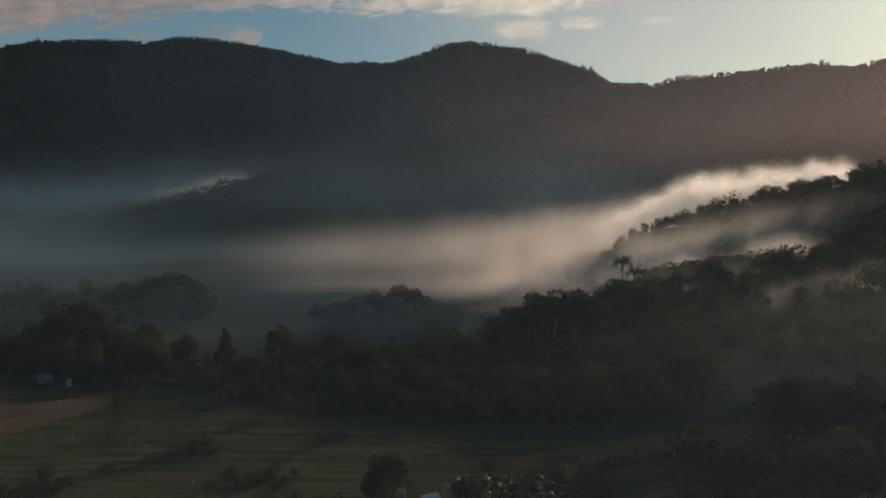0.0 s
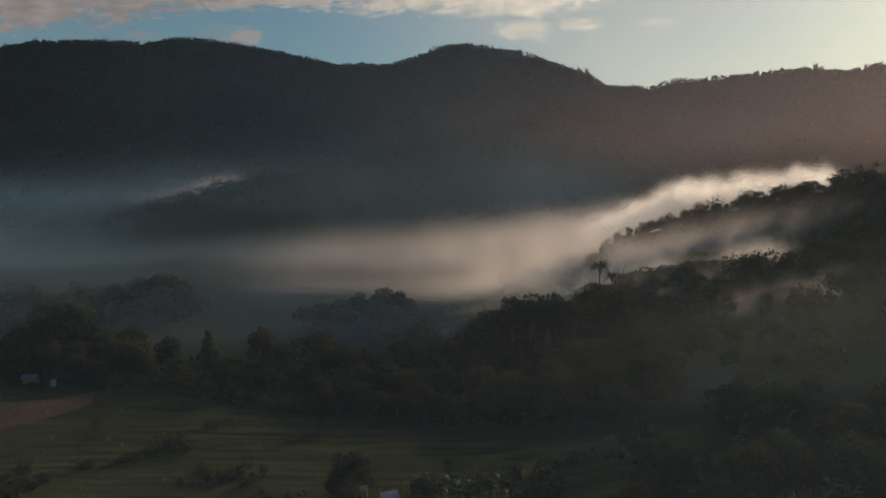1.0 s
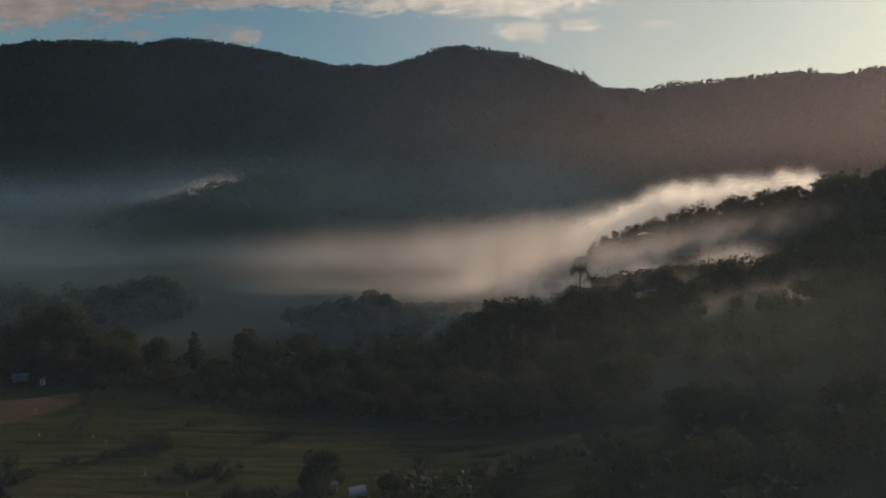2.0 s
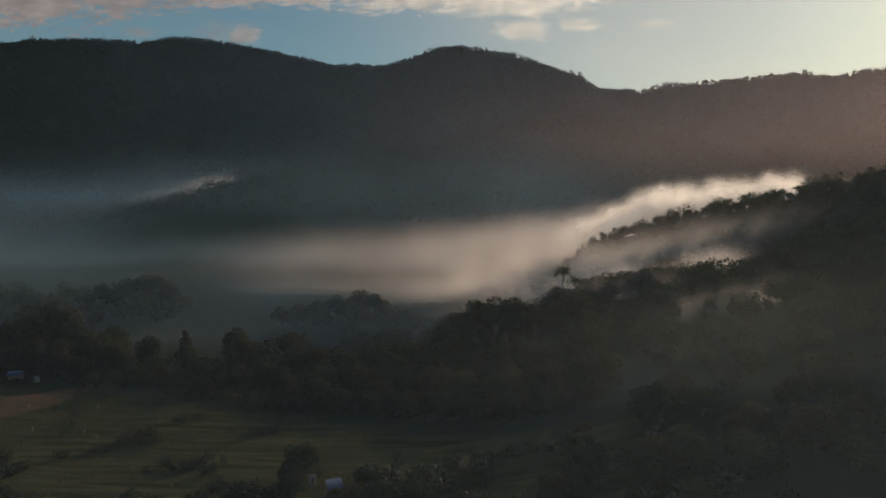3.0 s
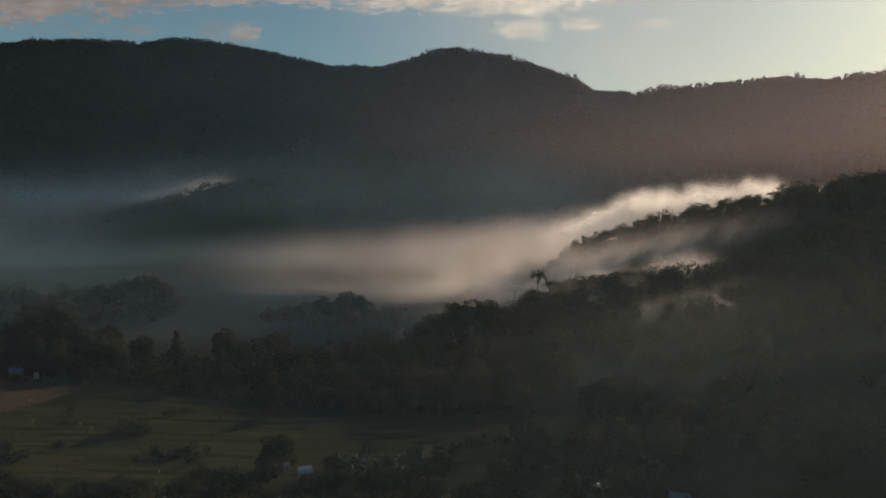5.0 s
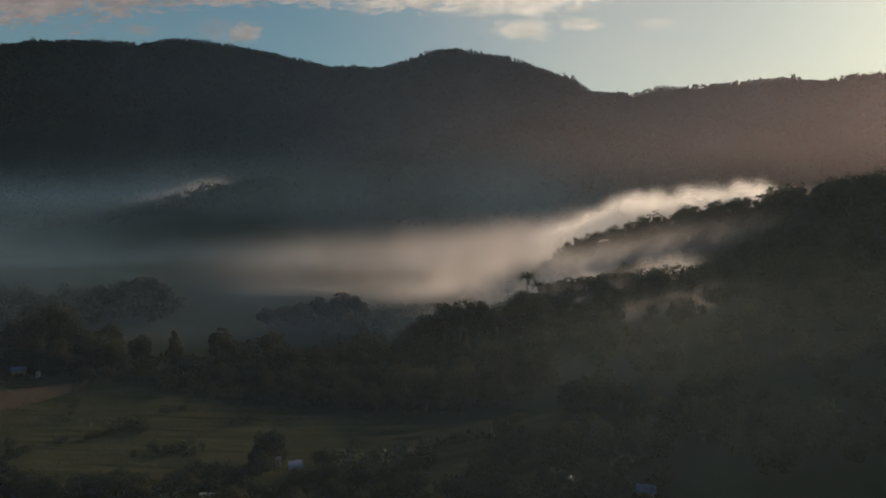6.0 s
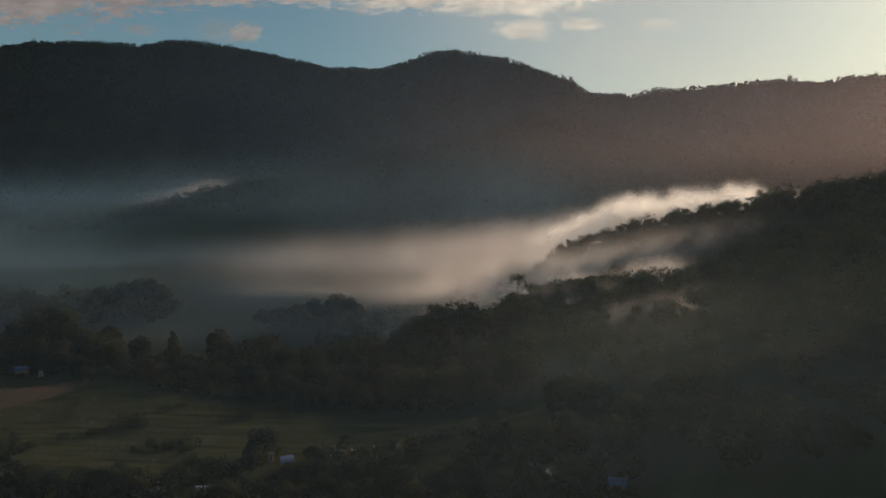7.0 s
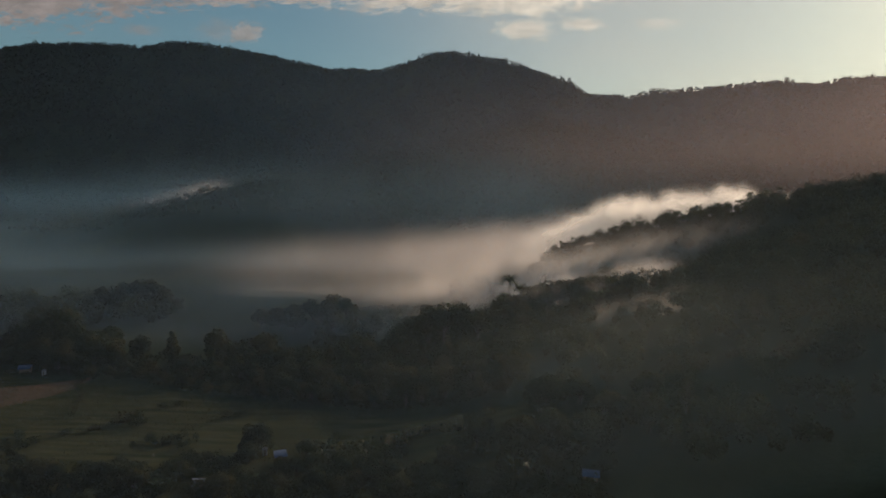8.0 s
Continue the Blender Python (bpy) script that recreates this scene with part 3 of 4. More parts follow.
# blue-tinted sheets that set the first trees off as silhouettes
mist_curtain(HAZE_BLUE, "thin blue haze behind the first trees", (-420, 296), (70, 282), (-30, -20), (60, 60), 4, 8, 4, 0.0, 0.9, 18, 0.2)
# second near veil, lifting the shadows on the right
mist_curtain(HAZE_SIDE, "faint haze sheet lifting the dark near hillside", (-20, 66), (330, 66), (-40, -40), (160, 160), 2, 14, 4, 0.0, 0.8, 19, 0.35)


# ---- woods ----
def sprays(rng, centres, outward, size, flat=0.35):
    """Leaf sprays: bent four-cornered leaves at the centres, lying all ways, with their upper side to the outside of the crown."""
    n = len(centres)
    d = rng.normal(size=(n, 3))
    d[:, 2] *= flat
    d /= np.linalg.norm(d, axis=1)[:, None]
    e = np.cross(d, rng.normal(size=(n, 3)))
    e /= np.linalg.norm(e, axis=1)[:, None]
    e *= np.where((np.cross(e, d) * outward).sum(1) < 0, -1.0, 1.0)[:, None]
    s = (size * rng.uniform(0.6, 1.4, n))[:, None]
    up = np.array([0, 0, 1.0]) * s * 0.18
    a, c = centres - d * s * 0.6 - up, centres + d * s * 0.6 - up
    b, f = centres + e * s * 0.38 + up, centres - e * s * 0.38 + up
    verts = np.stack([a, b, c, f], 1).reshape(-1, 3)
    i = np.arange(n)[:, None] * 4
    faces = np.concatenate([i + [[0, 1, 2]], i + [[0, 2, 3]]])
    swell = outward * 0.8 + np.cross(e, d) * 0.25
    swell /= np.linalg.norm(swell, axis=1)[:, None]
    return verts, faces, np.repeat(swell, 4, 0)


def crown_points(rng, lobes, count):
    """Places on and in the lobes (x, y, z, radius, squash) of a crown."""
    w = np.array([l[3] ** 2 for l in lobes])
    pick = rng.choice(len(lobes), count, p=w / w.sum())
    d = rng.normal(size=(count, 3))
    d /= np.linalg.norm(d, axis=1)[:, None]
    r = rng.uniform(0.55, 1.08, count) ** 0.6
    L = np.array(lobes)[pick]
    out = d * (L[:, 3] * r)[:, None]
    out[:, 2] *= L[:, 4]
    # the outside: away from the lobe, and away from the middle of the whole crown
    middle = np.average(np.array(lobes)[:, :3], axis=0, weights=w)
    away = out + L[:, :3] - middle
    away = d * 0.6 + 0.6 * away / np.linalg.norm(away, axis=1)[:, None]
    away /= np.linalg.norm(away, axis=1)[:, None] + 1e-6
    return out + L[:, :3], away


def make_tree(seed, height, spread, leaf, mat, leaves=900, size=0.8, shape="broad"):
    """A tree at the origin: trunk with limbs, and a crown of many leaf sprays."""
    rng = np.random.default_rng(seed)
    lobes, limbs = [], []
    fork = height * 0.2
    count = 8 if shape == "broad" else 9
    for i in range(count):
        a = 2.4 * i + rng.uniform(-0.4, 0.4)
        if shape == "broad":
            out = spread * rng.uniform(0.25, 0.75)
            z = height * rng.uniform(0.30, 0.80)
            r = spread * rng.uniform(0.34, 0.55)
        else:
            z = height * (0.3 + 0.62 * i / (count - 1))
            out = spread * 0.45 * (1.05 - i / count) * rng.uniform(0.5, 1)
            r = spread * 0.5 * (1.12 - 0.8 * i / count)
        x, y = out * math.cos(a), out * math.sin(a)
        lobes.append((x, y, z, r, rng.uniform(0.6, 0.85)))
        limbs.append(tube([(0, 0, fork), (x * 0.4, y * 0.4, (fork + z) * 0.52), (x * 0.9, y * 0.9, z)],
                          [height * 0.014, height * 0.009, height * 0.003], 5))
    lobes.append((0, 0, height * 0.84, spread * (0.4 if shape == "broad" else 0.16), 0.8))
    lean = rng.uniform(-0.04, 0.04, 2) * height
    stem = tube([(0, 0, -1.0), (0, 0, height * 0.1), (lean[0] * 0.4, lean[1] * 0.4, fork), (lean[0], lean[1], height * 0.75)],
                [height * 0.030, height * 0.022, height * 0.018, height * 0.005], 7)
    tree = new("tree")
    v, f = joined([stem] + limbs)
    piece("trunk", mesh_of("trunk", v, f, BARK, True), tree)
    v, f, swell = sprays(rng, *crown_points(rng, lobes, leaves), size)
    piece("crown", mesh_of("crown", v, f, mat, True, swell), tree)
    return tree


def frond_mesh(seed, length, droop):
    """One feathered palm frond: a curved rib with leaflets on both sides."""
    rng = np.random.default_rng(seed)
    verts, faces = [], []
    n = 26
    for i in range(n):
        t0 = i / n
        for side in (-1, 1):
            k = len(verts)
            t1 = t0 + 1.0 / n
            w = length * 0.24 * math.sin(math.pi * min(1, 0.12 + 0.88 * t0)) + 0.12
            hang = -0.35 * w * rng.uniform(0.6, 1.4)

            def rib(t):
                return (length * (t - 0.12 * t * t), 0.0, length * (1.0 * t - droop * t * t))
            p, q = rib(t0), rib(t0 + 0.9 / n)
            verts += [p, q, (q[0] + w * 0.5, side * w, (p[2] + q[2]) / 2 + hang)]
            faces.append((k, k + 1, k + 2))
    v, f = tube([(length * (t - 0.12 * t * t), 0, length * (1.0 * t - droop * t * t)) for t in (0, 0.25, 0.5, 0.75, 1.0)],
                [0.06, 0.05, 0.04, 0.03, 0.012], 3)
    base = len(verts)
    verts += v
    for q in f:
        q = [j + base for j in q]
        faces += [(q[0], q[1], q[2]), (q[0], q[2], q[3])]
    return mesh_of("frond", verts, faces, FROND)


FRONDS = None


def make_palm(seed, height):
    """A coconut palm: slim bent trunk and a head of feathered fronds."""
    global FRONDS
    if FRONDS is None:
        FRONDS = [frond_mesh(7 + i, 3.5, d) for i, d in enumerate((0.55, 1.0, 1.5))]
    rng = np.random.default_rng(seed)
    palm = new("palm_tree")
    bx, by = rng.uniform(-0.08, 0.08, 2) * height
    v, f = tube([(0, 0, -1), (bx * 0.2, by * 0.2, height * 0.3), (bx * 0.6, by * 0.6, height * 0.7), (bx, by, height)], [0.26, 0.2, 0.16, 0.13], 7)
    piece("trunk", mesh_of("trunk", v, f, BARK, True), palm)
    for i in range(22):
        m = pose(bx, by, height, 0, rng.uniform(-30, 22), 137.5 * i + rng.uniform(-10, 10))
        piece("frond", FRONDS[i % 3], palm, m)
    return palm


def banana_leaf(seed, length):
    """A broad arching leaf, torn at the edge."""
    rng = np.random.default_rng(seed)
    verts, faces = [], []
    n = 7
    for i in range(n + 1):
        t = i / n
        x, z = length * (0.75 * t - 0.1 * t * t), length * (1.25 * t - 0.85 * t * t)
        w = length * 0.11 * (math.sin(math.pi * min(1.0, 0.08 + 0.9 * t)) + 0.03)
        verts += [(x, -w * rng.uniform(0.75, 1.1), z - 0.22 * w), (x, 0, z), (x, w * rng.uniform(0.75, 1.1), z - 0.22 * w)]
    for i in range(n):
        a = 3 * i
        faces += [(a, a + 1, a + 4, a + 3), (a + 1, a + 2, a + 5, a + 4)]
    return mesh_of("leaf", verts, faces, BANANA, True)


def make_banana(seed, height):
    rng = np.random.default_rng(seed)
    plant = new("banana_plant")
    v, f = tube([(0, 0, -0.5), (0.05, 0, height * 0.5), (0.1, 0.05, height)], [0.17, 0.14, 0.08], 7)
    piece("stem", mesh_of("stem", v, f, GRASS, True), plant)
    leaves = [banana_leaf(seed * 10 + i, 2.3 + 0.3 * i) for i in range(2)]
    for i in range(7):
        piece("leaf", leaves[i % 2], plant, pose(0.1, 0.05, height * rng.uniform(0.85, 1.0), rng.uniform(-15, 15), rng.uniform(-32, 12), 137.5 * i))
    return plant


def make_shrub(seed, height, mat):
    rng = np.random.default_rng(seed)
    lobes = []
    for i in range(5):
        a = 1.3 * i
        lobes.append((height * 0.5 * math.cos(a), height * 0.5 * math.sin(a), height * rng.uniform(0.35, 0.6), height * rng.uniform(0.3, 0.45), 0.8))
    shrub = new("shrub")
    v, f = joined([tube([(0, 0, -0.4), (l[0] * 0.5, l[1] * 0.5, l[2] * 0.6), l[:3]], [0.07, 0.05, 0.02], 5) for l in lobes])
    piece("stems", mesh_of("stems", v, f, BARK, True), shrub)
    v, f, swell = sprays(rng, *crown_points(rng, lobes, 260), 0.42)
    piece("crown", mesh_of("crown", v, f, mat, True, swell), shrub)
    return shrub


def field_back(x):
    return np.interp(x, (-160, -140, -84, -39, 11, 50, 80), (222, 216, 196, 184, 176, 166, 160))


def in_field(x, y):
    return (np.abs(x + 35) < 118) & (y > 112) & (y < field_back(x))


placed = []


def plant(proto, x, y, size=1.0, turn=None, sink=0.2, high=1.0):
    """A copy of a plant on the ground."""
    rz = random.uniform(0, 360) if turn is None else turn
    m = pose(x, y, at(x, y) - sink, random.uniform(-3, 3), random.uniform(-3, 3), rz)
    ob = copy_thing(proto, m)
    ob.matrix_basis = m @ Matrix.Diagonal((size, size, size * high, 1))
    placed.append((x, y))
    return ob


def retire(protos):
    for p in protos:
        for o in (*p.children_recursive, p):
            bpy.data.objects.remove(o)


random.seed(5)
broad = [make_tree(10 + i, 13.0, 7.0, LEAF if i % 3 else LEAF_WARM, LEAF if i % 3 else LEAF_WARM, 2000, 0.75) for i in range(5)]
slim = [make_tree(30 + i, 13.0, 4.2, LEAF, LEAF if i else LEAF_WARM, 1300, 0.62, "slim") for i in range(3)]
palms = [make_palm(50 + i, 10.0 + 1.5 * i) for i in range(3)]
bananas = [make_banana(60 + i, 1.5 + 0.4 * i) for i in range(3)]
shrubs = [make_shrub(70 + i, 2.6, LEAF if i else LEAF_WARM) for i in range(3)]
for t in broad:
    tagged(t, "dark broad-crowned tree in the misty valley", "tree", "valley trees")
for t in slim:
    tagged(t, "dark slender tree at the edge of the meadow", "tree", "valley trees")
for t in palms:
    tagged(t, "tall coconut palm on the wooded hill", "palm tree", "coconut palms")
for t in bananas:
    tagged(t, "banana plant with broad glossy green leaves", "banana plant", "banana plants")
for t in shrubs:
    tagged(t, "dark green leafy shrub on the meadow", "shrub", "meadow shrubs")


def grove(spots, kinds):
    """Trees at (across, away, height)."""
    for x, y, h in spots:
        p = random.choice(kinds)
        plant(p, x, y, h / 13.0)


# the copse beyond the ploughed plot, with one great tree over it
grove(((-154, 256, 26), (-172, 250, 16), (-186, 244, 15), (-140, 248, 18), (-126, 246, 14), (-118, 240, 13), (-165, 262, 18), (-178, 266, 15),
       (-132, 262, 15), (-196, 256, 15), (-208, 250, 13), (-110, 252, 12)), broad)
# single trees along the back of the meadow
grove(((-90, 244, 16), (-86, 236, 9), (-66, 243, 17), (-62, 238, 12), (-44, 248, 16), (-52, 232, 9)), slim + broad[:1])
grove(((-30, 236, 11), (-18, 228, 11), (-75, 228, 7), (-40, 214, 8), (-28, 208, 7), (-12, 214, 9), (4, 222, 12), (-8, 240, 13), (12, 236, 14),
       (22, 222, 12), (30, 242, 15), (40, 226, 13), (18, 208, 9), (34, 204, 9), (50, 208, 10), (0, 200, 6), (52, 232, 14), (60, 218, 12)), broad + slim[:1])
# the thick edge of the wood where the meadow ends
edge_rng = np.random.default_rng(8)
for i in range(46):
    x = -150 + 5.0 * i + edge_rng.uniform(-2, 2)
    y = float(field_back(x)) + edge_rng.uniform(3, 9)
    low = 0.65 if -118 < x < -24 else 1.0
    plant(broad[i % 5], x, y, low * edge_rng.uniform(6.0, 10.0) / 13.0)
for i in range(40):
    x = -140 + 5.6 * i + edge_rng.uniform(-3, 3)
    y = float(field_back(x)) + edge_rng.uniform(12, 30)
    low = 0.6 if -118 < x < -24 else 1.0
    plant(broad[(i * 2) % 5], x, y, low * edge_rng.uniform(9.0, 13.0) / 13.0)
for i in range(26):
    x = -215 + 4.2 * i + edge_rng.uniform(-2, 2)
    y = 232 + edge_rng.uniform(-8, 14) - 0.12 * (x + 150)
    plant(broad[(i * 3) % 5], x, y, edge_rng.uniform(10.0, 15.0) / 13.0)
# round-headed wood behind
grove(((-27, 346, 16), (-38, 340, 15), (-16, 342, 15), (-48, 334, 14), (-58, 330, 13), (-67, 322, 14), (-8, 332, 13), (2, 326, 12), (-30, 326, 14), (-44, 318, 12),
       (-20, 312, 13), (8, 312, 15)), broad)
grove(((42, 270, 22), (50, 266, 22), (34, 274, 17), (60, 262, 20), (68, 256, 15), (76, 262, 14), (26, 280, 14), (48, 280, 15), (84, 270, 13), (92, 262, 14)), broad)
grove(((-181, 396, 19), (-192, 392, 17), (-170, 394, 17), (-160, 388, 14), (-205, 388, 14), (-186, 402, 16), (-148, 384, 9), (-230, 330, 10), (-215, 338, 9), (-240, 345, 9)), broad)
# close canopy of the hill's first shoulder, and the knob behind it
shoulder = np.random.default_rng(41)
for i in range(34):
    x, y = 82 + 2.1 * i + shoulder.uniform(-2, 2), 296 + shoulder.uniform(-14, 9)
    plant(broad[i % 5], x, y, float(np.interp(x, (82, 95, 120, 150), (14, 15, 13, 10))) * shoulder.uniform(0.85, 1.12) / 13.0)
for i in range(16):
    a = 2.4 * i
    plant(broad[i % 5], 152 + 4.4 * math.sqrt(i) * math.cos(a), 338 + 3.0 * math.sqrt(i) * math.sin(a), shoulder.uniform(6, 9) / 13.0)
for i in range(14):
    plant(broad[i % 5], 104 + 4.2 * i + shoulder.uniform(-2, 2), 252 + shoulder.uniform(-12, 10), shoulder.uniform(7, 10) / 13.0)
# palms on the shoulder and along the crest of the hill
for x, y, h in ((89, 297, 16), (97, 300, 14), (85, 292, 10), (126, 243, 8), (131, 247, 7.5), (120, 246, 7), (123, 240, 6.5), (104, 296, 9), (140, 262, 10), (290, 436, 12), (296, 440, 11), (283, 440, 10),
                (262, 430, 10), (228, 440, 10), (212, 446, 10), (196, 450, 9), (244, 444, 10), (180, 452, 9), (168, 455, 8), (310, 432, 12), (326, 438, 11), (346, 436, 11), (150, 454, 8), (272, 436, 12), (254, 438, 11), (236, 436, 11), (205, 442, 10), (188, 446, 10), (303, 444, 13), (318, 446, 12), (159, 450, 9), (143, 447, 8)):
    plant(palms[random.randrange(3)], x, y, (1.3 if y < 400 else 1.0) * h / 11.5)
# trees before the camera on the sun's side
grove(((73, 112, 13), (66, 104, 10), (82, 118, 11), (92, 110, 11), (60, 96, 8), (100, 124, 10), (110, 112, 12), (78, 98, 8), (116, 132, 11), (96, 140, 9), (124, 120, 12), (108, 150, 10)), broad + slim)
grove(((-14, 128, 6), (4, 118, 6), (12, 112, 6), (-30, 116, 6), (-40, 112, 6), (-50, 118, 6), (-100, 129, 6), (-92, 121, 6), (-105, 119, 6), (-84, 113, 6), (-97, 110, 6), (-112, 127, 7), (-116, 136, 6), (-76, 117, 5), (-1.5, 120.5, 4.6), (24, 108, 7), (34, 104, 6), (44, 110, 6), (50, 104, 7), (-20, 106, 6), (-64, 110, 7)), broad)
for x, y, s in ((-69.5, 157, 1.9), (-66.5, 160, 1.7), (-63, 155, 1.5), (-62, 173, 1.1), (-57, 176, 0.9), (-34, 165, 1.1), (-29, 167, 0.9), (11, 150, 0.8), (34, 142, 0.9), (40, 146, 0.7), (-113, 204, 0.9), (-111, 199, 0.8), (-108, 194, 0.9),
                (-105, 189, 0.8), (-101, 183, 0.7), (-98, 177, 0.8), (-95, 170, 0.6), (-92.5, 163, 0.8), (-149, 213, 0.9), (-144.5, 213.5, 0.8), (-152.5, 214.5, 1.0), (-138.5, 211, 0.5), (-134, 211.5, 0.45), (-76, 150, 1.0), (-84, 146, 1.1), (-54, 146, 0.8), (-90, 138, 1.2), (-100, 146, 1.0), (60, 140, 1.3), (54, 132, 1.2), (66, 150, 1.2)):
    plant(shrubs[random.randrange(3)], x, y, s)
plant(shrubs[0], 22.4, 197, 1.7)
for i in range(15):
    plant(bananas[i % 3], 13 + 2.5 * i + random.uniform(-1, 1), 139 + 0.17 * 2.5 * i + random.uniform(-1.5, 1.5), random.uniform(0.65, 0.95))
for x, y in ((79, 131), (81, 134), (72, 125), (95, 157), (100, 122), (102, 125), (109, 132), (84, 105), (88, 105), (86, 108), (67, 120), (4, 133), (7, 134), (2, 131), (9, 132), (6, 136)):
    plant(bananas[random.randrange(3)], x, y, random.uniform(1.0, 1.35))
for x, y in ((8, 128), (11, 131), (14, 129), (17, 132), (20, 127), (23, 131), (13, 125), (25, 128), (30, 118), (34, 120), (38, 115), (28, 121), (44, 118), (70, 100), (74, 104), (78, 106), (66, 110), (82, 104), (62, 118), (88, 122), (94, 118), (56, 112), (50, 116), (-6, 112), (0, 108)):
    plant(bananas[random.randrange(3)], x, y, random.uniform(0.9, 1.3))


# dark thicket round the huts and along the near bank
thicket = np.random.default_rng(14)
for i in range(34):
    x = thicket.uniform(-80, 62)
    y = thicket.uniform(84, 118) + 0.1 * max(0.0, x)
    if math.hypot(x + 25, y - 112) < 6 or math.hypot(x + 4, y - 123) < 8:
        continue
    plant(broad[i % 5], x, y, thicket.uniform(5.5, 8.5) / 13.0)
for x, y, h in ((-0.5, 118.5, 5), (-12, 136, 10), (-16, 133, 7), (5, 127, 6.5), (-13, 124, 6), (8, 121, 6), (84, 140, 13), (86, 143, 12), (82, 143, 11), (60, 126, 9), (54, 120, 8)):
    plant(broad[random.randrange(5)], x, y, h / 13.0)
for i in range(38):
    a, r = thicket.uniform(0, 6.28), thicket.uniform(0, 1) ** 0.5
    cx, cy, rx = ((16, 129, 9), (34, 117, 9), (-34, 110, 12), (74, 103, 9))[i % 4]
    plant(bananas[i % 3], cx + rx * r * math.cos(a), cy + 0.5 * rx * r * math.sin(a), thicket.uniform(1.0, 1.6))


# nearest woods of the hill as single trees
rng = np.random.default_rng(3)
near = []
while len(near) < 60:
    x, y = rng.uniform(60, 300), rng.uniform(150, 462)
    if (y < 192 and x < 84) or in_field(x, y) or x > 60 + 0.72 * y:
        continue
    if min((math.hypot(x - a, y - b) for a, b in placed + near), default=99) < 6.5:
        continue
    near.append((x, y))
for x, y in near:
    plant(random.choice(broad + slim[:1]), x, y, random.uniform(0.55, 0.95))
retire(broad + slim + palms + bananas + shrubs)


def wood_stuff(name, label, xy, height, leaves, size, mat, seed, rise=0.58):
    """Far woodland as one sheet of many crowns."""
    r = np.random.default_rng(seed)
    n = len(xy)
    z = land(xy[:, 0], xy[:, 1])
    h = height * r.uniform(0.45, 1.35, n) * (0.8 + 0.9 * np.clip(fractal(xy[:, 0], xy[:, 1], 40, 2, seed + 700) + 0.25, 0, 0.6))
    d = r.normal(size=(n, leaves, 3))
    d /= np.linalg.norm(d, axis=2)[:, :, None]
    outward = d.reshape(-1, 3).copy()
    d *= r.uniform(0.4, 1.05, (n, leaves))[:, :, None]
    centres = np.empty((n, leaves, 3))
    centres[:, :, 0] = xy[:, None, 0] + d[:, :, 0] * h[:, None] * 0.40
    centres[:, :, 1] = xy[:, None, 1] + d[:, :, 1] * h[:, None] * 0.40
    centres[:, :, 2] = z[:, None] + h[:, None] * (rise + 0.42 * d[:, :, 2])
    v, f, swell = sprays(r, centres.reshape(-1, 3), outward, size, 0.6)
    ob = new(name, mesh_of(name, v, f, mat, True, swell))
    return tagged(ob, label, "woodland", kind="stuff")


def scatter(count, x0, x1, y0, y1, keep, seed):
    r = np.random.default_rng(seed)
    out = np.empty((0, 2))
    while len(out) < count:
        xy = np.stack([r.uniform(x0, x1, 20000), r.uniform(y0, y1, 20000)], 1)
        out = np.concatenate([out, xy[keep(xy[:, 0], xy[:, 1], r)]])
    return out[:count]


def hill_wood(x, y, r):
    return (x > 55) & (x < 130 + 0.8 * y) & ~in_field(x, y) & ((y > 192) | (x > 90)) & (y < 500)


def ridge_wood(x, y, r):
    return np.abs(y - 444) < 10


def valley_wood(x, y, r):
    return (fractal(x, y, 120, 3, 301) > -0.02) & (x < 60) & ((y < 325) | (x < -30)) & (y > np.maximum(210, field_back(x) + 10)) & ~((x > -140) & (x < -30) & (y > 255))


def range_wood(x, y, r):
    return (np.abs(x) < 0.85 * y + 100) & (y > 1010) & (y < np.interp(x, CREST_X, CREST_Y) + 40) & (land(x, y) > 22)


def spur_wood(x, y, r):
    return (np.abs(x) < 0.85 * y + 60) & (land(x, y) > 14)


def scrub(x, y, r):
    return (y > field_back(x) + 1) & (fractal(x, y, 45, 3, 331) > -0.25) & ((y < 258) | (x > -15))


def near_scrub(x, y, r):
    """Rough growth on the near bank, thinning towards the meadow."""
    clear = np.hypot(x + 25, y - 112) > 5
    return clear & (fractal(x, y, 16, 3, 341) > -0.28 + 0.5 * ramp(y + 22 * ramp(x, -45, -5), 116, 146)) & (np.abs(x + 20) < 110)


def crest_wood(x, y, r):
    return np.abs(y - np.interp(x, CREST_X, CREST_Y)) < 16


wood_stuff("hill_woodland", "dense dark trees covering the hillside", scatter(1700, 55, 560, 90, 520, hill_wood, 21), 9.0, 210, 0.95, LEAF, 22)
wood_stuff("ridge_woodland", "close low trees along the crest of the hill", scatter(110, 126, 390, 432, 456, ridge_wood, 43), 6.5, 170, 0.8, LEAF, 44, 0.42)
wood_stuff("valley_woodland", "scattered dark trees on the valley floor", scatter(300, -330, 60, 200, 385, valley_wood, 23), 10.0, 150, 1.2, LEAF, 24)
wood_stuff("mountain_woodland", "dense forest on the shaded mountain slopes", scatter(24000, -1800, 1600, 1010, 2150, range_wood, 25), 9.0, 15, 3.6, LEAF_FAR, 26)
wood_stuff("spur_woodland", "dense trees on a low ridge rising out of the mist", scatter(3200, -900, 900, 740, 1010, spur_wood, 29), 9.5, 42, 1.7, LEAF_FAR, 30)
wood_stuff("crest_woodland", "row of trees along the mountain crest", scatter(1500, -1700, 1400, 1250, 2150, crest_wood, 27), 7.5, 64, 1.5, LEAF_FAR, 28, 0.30)
